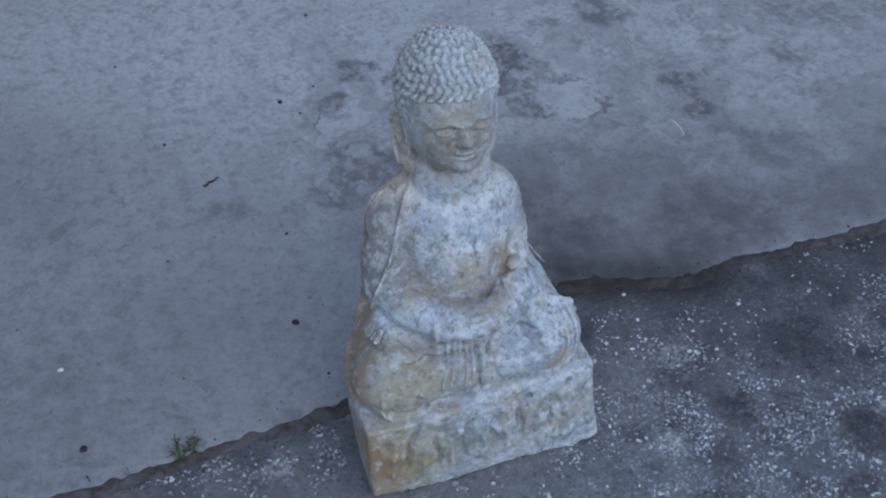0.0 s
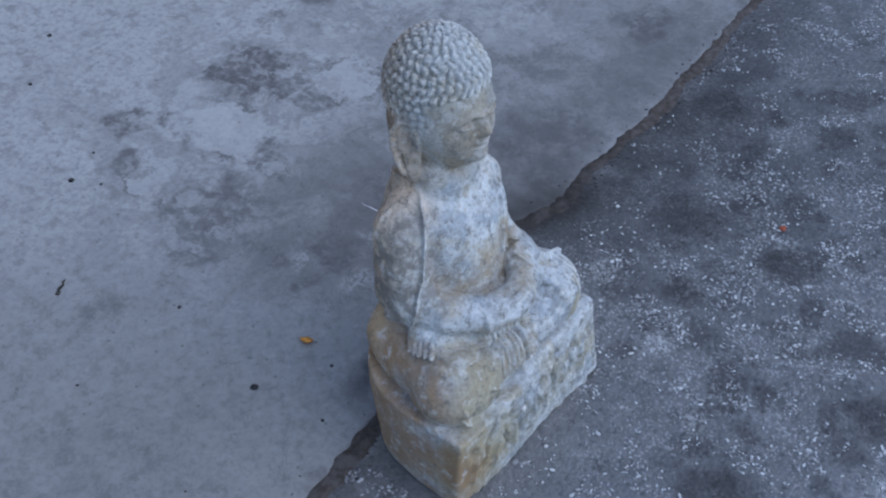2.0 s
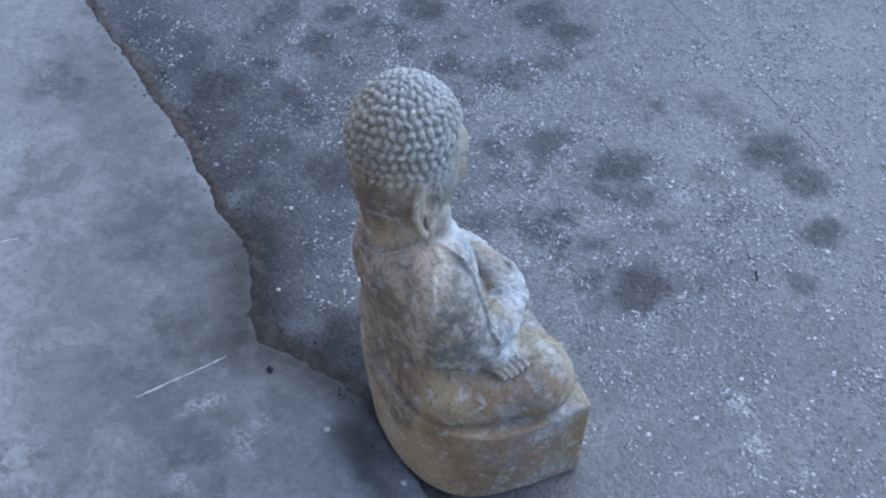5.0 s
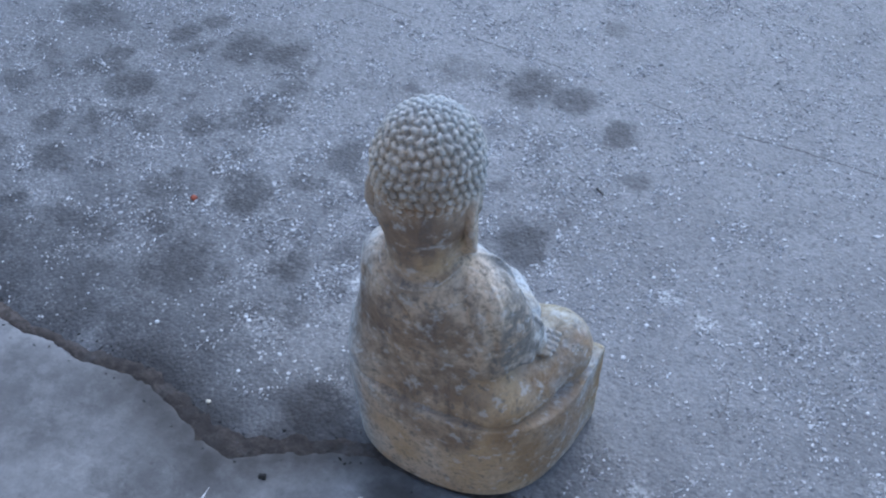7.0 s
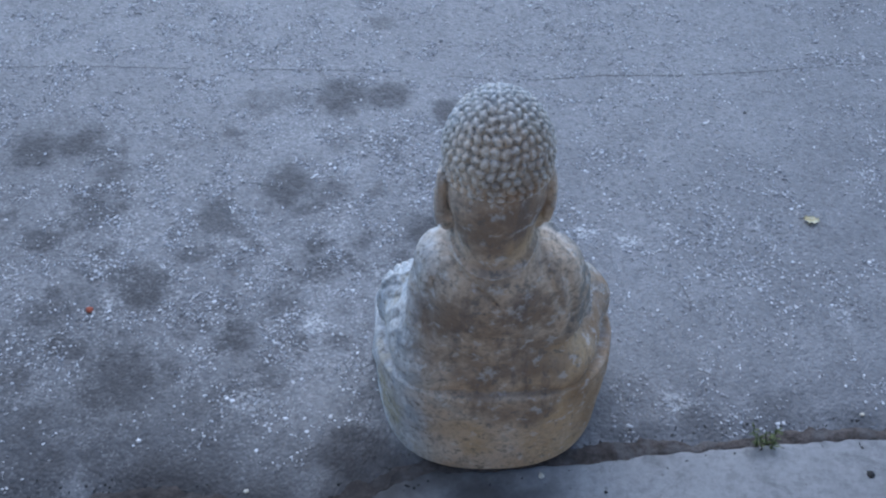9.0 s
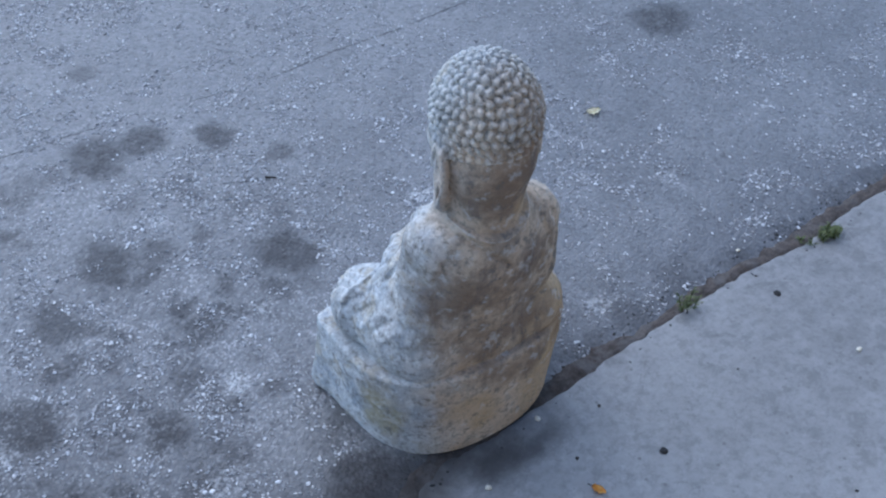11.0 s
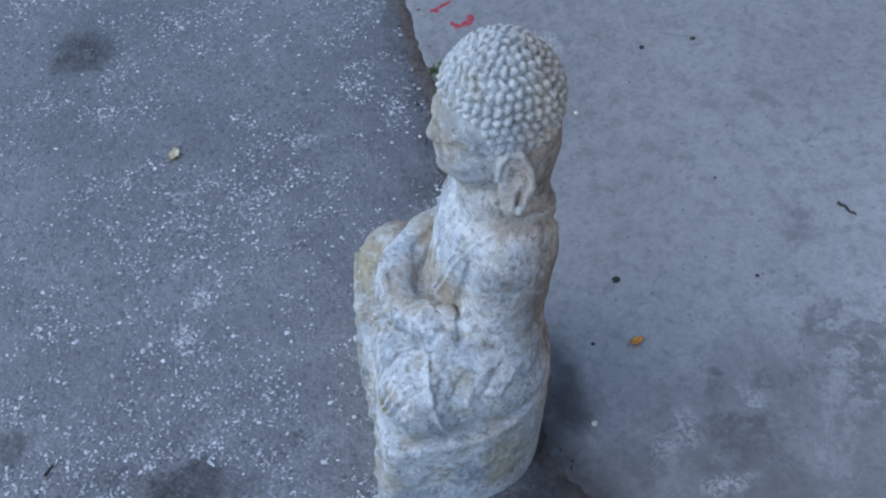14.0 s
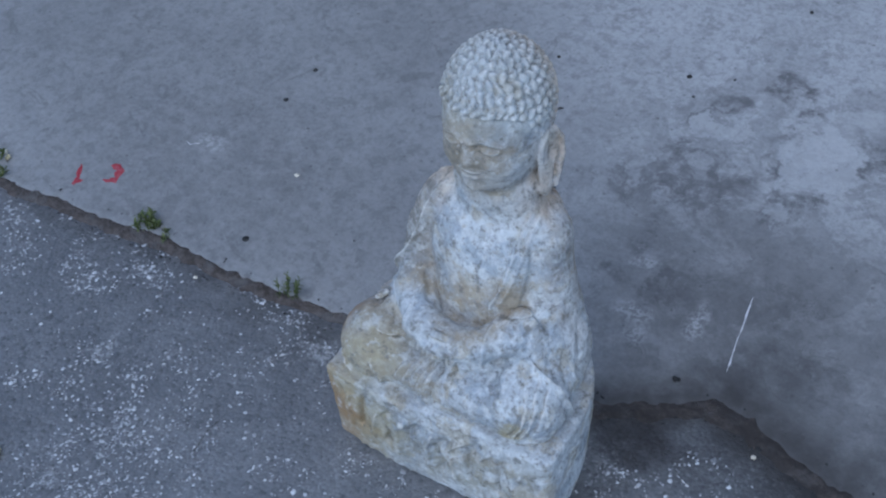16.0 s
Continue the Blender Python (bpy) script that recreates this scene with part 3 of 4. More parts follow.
# ---- the statue ----
class Solid:
    """A solid as a field of distances on a grid, meshed at the end."""

    def __init__(self, lo, hi, step):
        self.lo, self.step = np.array(lo), step
        self.n = [int(math.ceil((b - a) / step)) + 1 for a, b in zip(lo, hi)]
        self.x, self.y, self.z = (np.float32(l) + np.float32(step) * np.arange(n, dtype=np.float32) for l, n in zip(lo, self.n))
        self.d = np.full(self.n, 1.0, np.float32)

    def part(self, lo, hi, pad):
        s = []
        for i in range(3):
            a = max(0, int((lo[i] - pad - self.lo[i]) / self.step))
            b = min(self.n[i], int((hi[i] + pad - self.lo[i]) / self.step) + 2)
            s.append(slice(a, b))
        s = tuple(s)
        return s, self.x[s[0]][:, None, None], self.y[s[1]][None, :, None], self.z[s[2]][None, None, :]

    def join(self, s, e, k):
        a = self.d[s]
        h = np.maximum(k - np.abs(a - e), 0) / k
        self.d[s] = np.minimum(a, e) - h * h * k * .25

    def cut(self, s, e, k):
        a = self.d[s]
        e = -e
        h = np.maximum(k - np.abs(a - e), 0) / k
        self.d[s] = np.maximum(a, e) + h * h * k * .25

    def ellipsoid(self, c, r, k=.015, cut=False, turn=0.0):
        m = max(r)
        s, x, y, z = self.part([a - m for a in c], [a + m for a in c], k + .012)
        x, y, z = x - c[0], y - c[1], z - c[2]
        if turn:
            t = radians(turn)
            x, y = x * math.cos(t) + y * math.sin(t), -x * math.sin(t) + y * math.cos(t)
        q = np.sqrt((x / r[0]) ** 2 + (y / r[1]) ** 2 + (z / r[2]) ** 2)
        g = np.sqrt((x / r[0] ** 2) ** 2 + (y / r[1] ** 2) ** 2 + (z / r[2] ** 2) ** 2) + 1e-6
        e = q * (q - 1) / g
        (self.cut if cut else self.join)(s, e, k)

    def limb(self, a, b, ra, rb, k=.015, cut=False):
        a, b = np.array(a, np.float32), np.array(b, np.float32)
        m = max(ra, rb)
        s, x, y, z = self.part(np.minimum(a, b) - m, np.maximum(a, b) + m, k + .012)
        v = b - a
        t = np.clip(((x - a[0]) * v[0] + (y - a[1]) * v[1] + (z - a[2]) * v[2]) / float(v @ v), 0, 1)
        e = np.sqrt((x - a[0] - t * v[0]) ** 2 + (y - a[1] - t * v[1]) ** 2 + (z - a[2] - t * v[2]) ** 2) - (ra + (rb - ra) * t)
        (self.cut if cut else self.join)(s, e, k)

    def line(self, pts, w, h, lo, hi, flat="y"):
        """A ridge (h > 0) or groove along a line drawn on the surface seen along the axis flat, within the box lo, hi."""
        s, x, y, z = self.part(lo, hi, 0)
        u, v = (x, z) if flat == "y" else (y, z) if flat == "x" else (x, y)
        best = None
        for (u0, v0), (u1, v1) in zip(pts, pts[1:]):
            du, dv = u1 - u0, v1 - v0
            t = np.clip(((u - u0) * du + (v - v0) * dv) / (du * du + dv * dv), 0, 1)
            q = (u - u0 - t * du) ** 2 + (v - v0 - t * dv) ** 2
            best = q if best is None else np.minimum(best, q)
        k = "xyz".index(flat)
        q = (x, y, z)[k]
        fade = np.clip((q - lo[k]) / .012, 0, 1) * np.clip((hi[k] - q) / .012, 0, 1)
        self.d[s] = self.d[s] - np.float32(h) * np.exp(-best / (w * w)) * fade

    def layer(self, edge, h, rim, lo, hi, axis, side, soft=.0025):
        """A raised sheet with a rounded border: axis (a, b) makes p = a x + b y, and the sheet lies beyond the edge p(z)."""
        s, x, y, z = self.part(lo, hi, 0)
        f = np.interp(z[0, 0], [e[0] for e in edge], [e[1] for e in edge]).astype(np.float32)[None, None, :]
        q = side * (axis[0] * x + axis[1] * y - f)
        fade = np.clip((z - lo[2]) / .003, 0, 1) * np.clip((hi[2] - z) / .02, 0, 1) * np.clip((hi[1] - y) / .03, 0, 1)
        self.d[s] = self.d[s] - np.float32(h) * fade / (1 + np.exp(-np.clip(q / soft * 2, -30, 30))) - np.float32(rim) * fade * np.exp(-((q - .0035) / .0032) ** 2)

    def mesh(self):
        d = self.d
        inside = d < 0
        n = self.n
        total, count = np.zeros([k - 1 for k in n] + [3], np.float32), np.zeros([k - 1 for k in n], np.float32)
        corner = lambda a, i, j, k: a[i:n[0] - 1 + i, j:n[1] - 1 + j, k:n[2] - 1 + k]  # noqa: E731
        mixed = np.zeros([k - 1 for k in n], bool)
        first = corner(inside, 0, 0, 0)
        for i, j, k in ((1, 0, 0), (0, 1, 0), (0, 0, 1), (1, 1, 0), (1, 0, 1), (0, 1, 1), (1, 1, 1)):
            mixed |= corner(inside, i, j, k) != first
        cells = np.argwhere(mixed)
        ci, cj, ck = cells.T
        pos, cnt = np.zeros((len(cells), 3)), np.zeros(len(cells))
        for axis in range(3):
            o1, o2 = [q for q in range(3) if q != axis]
            for p in (0, 1):
                for q in (0, 1):
                    off = [0, 0, 0]
                    off[o1], off[o2] = p, q
                    end = list(off)
                    end[axis] = 1
                    a = d[ci + off[0], cj + off[1], ck + off[2]].astype(float)
                    b = d[ci + end[0], cj + end[1], ck + end[2]].astype(float)
                    hit = (a < 0) != (b < 0)
                    t = np.where(hit, a / np.where(hit, a - b, 1), 0)
                    add = np.array(off, float)[None, :].repeat(len(cells), 0)
                    add[:, axis] += t
                    pos += add * hit[:, None]
                    cnt += hit
        verts = self.lo + self.step * (cells + pos / cnt[:, None])
        index = np.full([k - 1 for k in n], -1, np.int64)
        index[ci, cj, ck] = np.arange(len(cells))
        faces = []
        for axis in range(3):
            a = np.take(inside, range(0, n[axis] - 1), axis)
            b = np.take(inside, range(1, n[axis]), axis)
            e = np.argwhere(a != b)
            o1, o2 = (axis + 1) % 3, (axis + 2) % 3
            ok = (e[:, o1] > 0) & (e[:, o2] > 0) & (e[:, o1] < n[o1] - 1) & (e[:, o2] < n[o2] - 1)
            e = e[ok]
            flip = ~inside[e[:, 0], e[:, 1], e[:, 2]]
            quad = []
            for p, q in ((1, 1), (0, 1), (0, 0), (1, 0)):
                c = e.copy()
                c[:, o1] -= p
                c[:, o2] -= q
                quad.append(index[c[:, 0], c[:, 1], c[:, 2]])
            quad = np.stack(quad, 1)
            quad[flip] = quad[flip][:, ::-1]
            faces.append(quad)
        return verts, np.concatenate(faces)


def statue():
    S = Solid((-.215, -.185, -.022), (.225, .145, .745), .002)

    def smax(p, q, k):
        h = np.maximum(k - np.abs(p - q), 0) / k
        return np.maximum(p, q) + h * h * k * .25

    def chain(points, k, cut=False):
        """Limbs end to end through (point, radius) pairs."""
        for (p, rp), (q, rq) in zip(points, points[1:]):
            S.limb(p, q, rp, rq, k, cut)

    # folded legs under the robe
    S.ellipsoid((.010, -.008, .200), (.154, .094, .064), .015)
    S.limb((-.075, .03, .210), (-.112, -.080, .208), .057, .054, .015)
    S.ellipsoid((-.108, -.086, .206), (.062, .057, .058), .014)
    S.limb((.105, .03, .212), (.128, -.078, .218), .056, .055, .015)
    S.ellipsoid((.128, -.085, .216), (.056, .057, .060), .014)
    S.limb((-.11, -.090, .212), (.03, -.102, .205), .048, .038, .012)
    S.limb((.128, -.090, .212), (.0, -.102, .203), .048, .038, .008)
    # trunk
    S.ellipsoid((.014, .031, .235), (.108, .056, .10), .03)
    S.ellipsoid((CX, .016, .308), (.084, .080, .085), .022)
    for e in (-1, 1):
        S.ellipsoid((CX + e * .030, .026, .395), (.062, .069, .080), .03)
    S.ellipsoid((CX, .024, .36), (.088, .070, .10), .02)
    S.ellipsoid((CX, .048, .350), (.095, .033, .085), .03)
    S.ellipsoid((CX, .040, .440), (.068, .044, .030), .03)
    # deep creases between arms and chest, cut before the arms are laid in
    S.limb((-.056, -.056, .410), (-.062, -.058, .345), .006, .013, .006, True)
    S.limb((.092, -.056, .400), (.084, -.066, .352), .004, .012, .008, True)
    # right arm: a sleeve that widens to its hem
    S.limb((CX - .035, .036, .450), (-.060, .036, .422), .026, .034, .026)
    chain((((-.063, .027, .412), .035), ((-.073, .021, .365), .038), ((-.078, .014, .318), .039)), .006)
    chain((((-.060, .046, .40), .032), ((-.070, .043, .30), .033)), .022)
    # left arm: a heavier sleeve hanging lower
    S.limb((CX + .035, .034, .450), (.094, .030, .424), .026, .033, .026)
    chain((((.093, .022, .422), .034), ((.103, .021, .36), .034), ((.112, .026, .30), .035), ((.119, .028, .258), .037)), .006)
    chain((((.082, .042, .40), .031), ((.094, .040, .29), .034), ((.106, .040, .24), .034)), .022)
    # forearms closed to a ring in the lap
    chain((((-.084, .000, .308), .034), ((-.068, -.048, .302), .031), ((-.026, -.094, .296), .0262), ((.030, -.102, .294), .0232), ((.060, -.090, .297), .0235)), .0035)
    chain((((.060, -.090, .297), .0225), ((.088, -.062, .305), .0270), ((.110, .004, .312), .032)), .0035)
    S.ellipsoid((.014, -.040, .272), (.080, .052, .030), .004)
    S.ellipsoid((.010, -.080, .250), (.085, .034, .026), .010)
    groove = ((-.052, -.036, .336), (-.028, -.066, .327), (.018, -.080, .323), (.064, -.064, .328), (.090, -.036, .340))
    chain([(p, q) for p, q in zip(groove, (.0095, .0095, .0080, .0070, .0060))], .004, True)
    under = ((-.108, -.034, .272), (-.088, -.070, .267), (-.044, -.112, .262), (.014, -.128, .262), (.062, -.114, .266))
    chain([(p, .0075) for p in under], .004, True)
    # the hands, one in the other, thumbs touching
    S.ellipsoid((.012, -.114, .293), (.040, .016, .015), .004)
    chain((((-.014, -.112, .309), .0062), ((.010, -.116, .316), .0056), ((.034, -.112, .310), .0062)), .002)
    S.line([(-.030, .288), (.0, .284), (.030, .284), (.056, .290)], .0028, -.0040, (-.05, -.15, .27), (.075, -.08, .30))
    S.line([(.070, .33), (.076, .30), (.070, .27)], .0030, .0042, (.055, -.14, .26), (.095, -.05, .335))
    S.line([(-.046, .335), (-.052, .30), (-.048, .268)], .0030, .0036, (-.068, -.14, .26), (-.025, -.05, .34))
    # the hem of the right sleeve
    chain((((-.106, -.006, .292), .0065), ((-.092, -.030, .279), .0062), ((-.070, -.058, .276), .0050)), .003)
    chain((((-.106, -.006, .292), .0065), ((-.112, .018, .296), .0080), ((-.102, .040, .296), .0070)), .004)
    # robe hanging from the left arm over the leg
    S.ellipsoid((.136, -.006, .228), (.032, .062, .062), .014)
    S.ellipsoid((.114, -.054, .246), (.038, .042, .026), .010)
    S.ellipsoid((.110, -.026, .268), (.042, .054, .052), .012)
    for y0, y1, h, low in ((-.082, -.066, -.0024, .19), (-.056, -.040, -.0030, .205), (-.034, -.012, .0020, .205), (-.014, .008, -.0032, .20), (.010, .020, .0018, .212)):
        S.line([(y0 + .030, .280), (y0 + .018, .265), (y0, .238), (y1, low)], .0048, h, (.10, -.13, .16), (.225, .06, .300), "x")
    # lines where legs, arms and trunk meet
    S.line([(-.10, .252), (-.05, .246), (.0, .244), (.045, .248), (.10, .256)], .005, -.006, (-.11, -.15, .235), (.12, -.05, .262))
    S.line([(.006, -.085), (.011, -.112), (.003, -.138), (.008, -.175)], .0038, -.0095, (-.03, -.175, .182), (.04, -.08, .268), "z")
    for i in range(5):
        r = .050 + .0092 * i
        arc = [(-.085 + r * math.cos(radians(q)), -.092 + r * 1.05 * math.sin(radians(q))) for q in range(20, -90, -15)]
        S.line(arc, .0024, -.0042, (-.10, -.18, .205), (.012, -.06, .285), "z")
    for o in (0, .010, .020):
        S.line([(.146 - o, .282), (.158 - o, .268), (.165 - o, .248), (.163 - o, .224), (.152 - o, .204)], .0030, -.0062, (.09, -.18, .18), (.20, -.075, .30))
    S.line([(.10, -.068), (.135, -.077), (.165, -.080), (.19, -.072)], .0034, .0050, (.08, -.11, .245), (.22, -.03, .30), "z")
    S.line([(-.080, .262), (-.074, .235), (-.058, .19)], .0034, .0050, (.14, -.12, .17), (.225, -.03, .262), "x")
    S.line([(.034, .262), (.026, .238), (.032, .212), (.052, .188), (.09, .180)], .0034, -.0070, (.0, -.17, .165), (.11, -.09, .275))
    ring = [(-.112 + .036 * math.cos(radians(q)), .200 + .030 * math.sin(radians(q))) for q in range(-200, 60, 25)]
    S.line(ring, .004, .0068, (-.17, -.17, .16), (-.06, -.08, .25))
    S.line([(-.15, .20), (-.10, .182), (-.04, .188), (.0, .20), (.05, .192), (.11, .184), (.17, .20)], .004, -.0055, (-.19, -.17, .165), (.2, -.08, .215))
    S.line([(-.125, .262), (-.09, .250), (-.05, .242), (-.01, .246)], .004, -.004, (-.15, -.16, .22), (.0, -.05, .275))
    # edge of the robe on the chest, both sides, and across the back of the neck
    S.layer(((.29, -.067), (.297, -.0654), (.338, -.053), (.376, -.0415), (.417, -.036), (.45, -.0335), (.481, -.034), (.50, -.0395)), .0034, .0068,
            (-.16, -.09, .289), (.0, .040, .490), (.7071, -.7071), -1, .002)
    S.line([(-.020, .430), (-.012, .452), (.004, .468), (.024, .472), (.042, .462), (.054, .440), (.060, .41)], .0036, .0022, (-.13, -.05, .39), (-.050, .10, .49), "x")
    for o, h in ((-.004, .0040), (.0060, .001)):
        S.layer(((.345, .058 + o), (.358, .064 + o), (.392, .075 + o), (.438, .083 + o), (.472, .086 + o), (.496, .084 + o), (.515, .080 + o)), h, .0036, (.03, -.12, .335), (.16, .03, .53), (1, 0), 1, .002)
    S.line([(-.07, .36), (-.055, .415), (-.035, .47)], .005, -.003, (-.12, .035, .33), (.0, .12, .49))
    # left sleeve: its front crease and hem; creases of the robe behind
    S.line([(-.016, .43), (-.024, .39), (-.031, .35), (-.033, .315)], .0048, -.0062, (.085, -.07, .29), (.19, .09, .45), "x")
    S.line([(.097, .470), (.078, .462), (.055, .443), (.036, .424), (.022, .404)], .0042, -.0055, (.0, .03, .38), (.13, .15, .49))
    S.line([(-.072, .432), (-.084, .385), (-.087, .335), (-.080, .295)], .0060, -.0040, (-.13, .04, .27), (-.05, .14, .45))
    S.line([(.102, .425), (.112, .385), (.114, .335), (.108, .300)], .0060, -.0040, (.07, .05, .28), (.15, .14, .45))
    # neck and head
    S.limb((CX + .002, .030, .43), (HX, .030, .54), .049, .046, .012)
    S.ellipsoid((HX - .002, .012, .492), (.060, .036, .048), .012)
    S.limb((HX - .002, .038, .44), (HX, .040, .580), .0475, .0555, .012)
    s, x, y, z = S.part((-.06, .02, .33), (.115, .145, .52), 0)
    q = .460 + .026 * ((x - HX) / .06) ** 2 - z
    fade = np.clip((y - .02) / .03, 0, 1) * np.clip((z - .33) / .07, 0, 1) * np.clip((.072 - np.abs(x - HX)) / .03, 0, 1)
    S.d[s] -= fade * (np.float32(.0065) / (1 + np.exp(-np.clip(q / .0012, -30, 30))) + np.float32(.0040) * np.exp(-((q - .004) / .0032) ** 2))
    S.ellipsoid((HX, .018, .585), (.0655, .0690, .080), .01)
    S.ellipsoid((HX, .020, .618), (.0655, .0665, .052), .012)
    S.ellipsoid((HX, .000, .548), (.047, .046, .040), .015)
    S.ellipsoid((HX, .044, .560), (.060, .050, .055), .012)
    # face
    S.limb((HX, -.043, .612), (HX, -.0525, .580), .0055, .0102, .003)
    S.ellipsoid((HX - .008, -.047, .576), (.0068, .007, .0055), .002)
    S.ellipsoid((HX + .008, -.047, .576), (.0068, .007, .0055), .002)
    for e in (-1, 1):
        S.ellipsoid((HX + e * .026, -.050, .598), (.017, .0085, .0080), .006, True)
        S.ellipsoid((HX + e * .025, -.0390, .5935), (.0150, .0095, .0068), .004)
        S.line([(HX + e * .006, .606), (HX + e * .02, .612), (HX + e * .042, .604)], .0036, .0042, (-.05, -.08, .59), (.1, .01, .63))
        S.line([(HX + e * .012, .592), (HX + e * .025, .589), (HX + e * .039, .592)], .0020, -.0024, (-.05, -.08, .58), (.1, .0, .60))
        S.ellipsoid((HX + e * .028, -.026, .567), (.020, .016, .020), .012)
    S.ellipsoid((HX, -.047, .5605), (.018, .0085, .0044), .0025)
    S.ellipsoid((HX, -.046, .5525), (.0145, .0085, .0048), .0025)
    S.line([(HX - .020, .5585), (HX, .5568), (HX + .020, .5585)], .0024, -.005, (-.01, -.08, .545), (.06, -.01, .57))
    S.ellipsoid((HX, -.037, .535), (.0175, .015, .012), .006)
    # long ears: thin plates standing off at the back, with a rolled rim and a hollow
    for e in (-1, 1.05):
        S.ellipsoid((HX + e * .0635, .030, .551), (.0070, .0205, .048), .004, False, -12 * e)
        S.ellipsoid((HX + e * .0585, .030, .509), (.0100, .0120, .021), .005)
        S.ellipsoid((HX + e * .0715, .027, .562), (.0070, .0095, .018), .002, True, -12 * e)
        S.ellipsoid((HX + e * .0675, .033, .528), (.0050, .0042, .015), .002, True)
        rim = ((.010, .556), (.012, .578), (.022, .594), (.036, .592), (.046, .573), (.048, .547), (.042, .522), (.036, .506))
        chain([((HX + e * (.0680 + .26 * (p - .030)), p, q), .0042) for p, q in rim], .0012)
        chain([((HX + e * .0670, p, q), .0028) for p, q in ((.030, .578), (.036, .558), (.031, .540), (.028, .515))], .002)
    # cap of hair with rows of curls
    s, x, y, z = S.part((HX - .085, -.062, .52), (HX + .085, .115, .735), 0)
    c, r = (HX, .026, .626), (.0700, .0740, .0800)
    px, py, pz = x - c[0], y - c[1], z - c[2]
    narrow = 1 - .13 * np.clip(pz / .09, 0, 1.2) ** 1.5
    px, py = px / narrow, py / narrow
    rz = np.where(pz < 0, np.float32(.125), np.float32(r[2]))
    q = np.sqrt((px / r[0]) ** 2 + (py / r[1]) ** 2 + (pz / rz) ** 2)
    g = np.sqrt((px / r[0] ** 2) ** 2 + (py / r[1] ** 2) ** 2 + (pz / rz ** 2) ** 2) + 1e-6
    shell = q * (q - 1) / g
    theta = np.arctan2(np.sqrt((px / r[0]) ** 2 + (py / r[1]) ** 2), pz / rz)
    theta = np.where(theta > np.pi / 2, np.pi / 2 + 1.6 * (theta - np.pi / 2), theta)
    phi = np.arctan2(py, px)
    theta = theta + .035 * np.sin(phi * 3 + 1) + .022 * np.sin(phi * 7 + theta * 5) + .018 * np.sin(phi * 13 - theta * 9)
    phi = phi + .05 * np.sin(theta * 8 + 2) + .03 * np.sin(theta * 19)
    row = .176
    ahead = np.clip((-py / r[1] - .45) * 2.2, 0, 1)
    best = np.zeros_like(theta)
    rad = .088
    base_i = np.floor(theta / row)
    for di in (0, 1):
        ti = (base_i + di) * row
        cols = np.maximum(np.round(2 * np.pi * np.sin(np.clip(ti, 0, np.pi / 2)) / row), 1)
        ph = phi / (2 * np.pi) * cols + .5 * ((base_i + di) % 2)
        dp = (ph - np.round(ph)) / cols * 2 * np.pi * np.sin(np.clip(ti, 0, np.pi / 2))
        w2 = (dp ** 2 * (1 + .25 * ahead) + (theta - ti) ** 2 * (1 - .55 * ahead)) / rad ** 2
        best = np.maximum(best, np.clip(1 - w2, 0, 1))
    shell = shell + .0034 - .0072 * best ** .6 * np.clip(1 - np.abs(shell) / .02, 0, 1)
    hairline = np.interp(y[0, :, 0], (-.06, -.03, -.008, .002, .012, .022, .045, .065, .11), (.642, .640, .628, .600, .568, .572, .586, .592, .596)).astype(np.float32)[None, :, None]
    shell = smax(shell, hairline - z + 0 * x, .004)
    S.join(s, shell, .004)
    # the foot lying on the other thigh, with its toes
    S.limb((-.03, -.070, .260), (-.098, -.044, .260), .016, .021, .010)
    S.ellipsoid((-.100, -.026, .276), (.022, .022, .017), .008)
    for i in range(5):
        yy = -.016 - .0090 * i
        S.limb((-.116, yy - .002, .270 + .0014 * i), (-.133 + .0022 * abs(i - 1.5), yy - .010, .2600 + .0014 * i), .0048, .0045, .0008)
    # plinth: straight in front, round behind, drawn in towards the foot
    s, x, y, z = S.part((-.215, -.185, -.022), (.225, .145, .20), 0)
    a = .184 - .008 * np.clip((.12 - z) / .12, 0, 1) * np.clip((y + .12) / .1, 0, 1) + .010 * np.clip((x - .1) / .05, 0, 1) * np.clip((-.10 - y) / .03, 0, 1) * np.clip((.1 - z) / .1, 0, 1)
    back = .172 - .007 * np.clip((.13 - z) / .13, 0, 1)
    power = 2.38 + .05 * np.clip(x / .04, -1, 1)
    u, v = np.abs(x - .009) / a, np.maximum(y + .066, 0) / back
    side = ((u ** power + v ** power + 1e-9) ** (1 / power) - 1) * .165
    front = -(y + .146 - .004 * np.sin(x * 23) + .006 * np.sin(x * 9 + z * 14))
    top = z - (.178 + .010 * np.clip(y / .1, 0, 1) + .003 * np.sin(x * 19 + 1))
    foot = -z - .014 * np.clip((y + .03) / .09, 0, 1) + .006 * np.clip((x - .15) / .02, 0, 1) * np.clip((-.1 - y) / .02, 0, 1)

    S.join(s, smax(smax(side, front, .005 + .016 * np.clip((x - .1) / .05, 0, 1)), smax(top, foot, .006), .007), .004)
    # a carved pattern worn almost away on the front of the plinth
    rnd = random.Random(5)
    for i in range(13):
        x0 = -.145 + .0235 * i
        z0 = .04 + .025 * rnd.random()
        bend = [(x0, z0), (x0 + .012 * (rnd.random() - .3), z0 + .03), (x0 + .016 * (rnd.random() - .5), z0 + .06), (x0 + .014, z0 + .085)]
        S.line(bend, .0048, -.0085 if i % 2 else .0060, (-.19, -.18, .02), (.2, -.11, .165))
    verts, faces = S.mesh()
    # weathering
    tri = verts[faces]
    nrm = np.zeros_like(verts)
    fn = np.cross(tri[:, 2] - tri[:, 0], tri[:, 3] - tri[:, 1])
    for i in range(4):
        np.add.at(nrm, faces[:, i], fn)
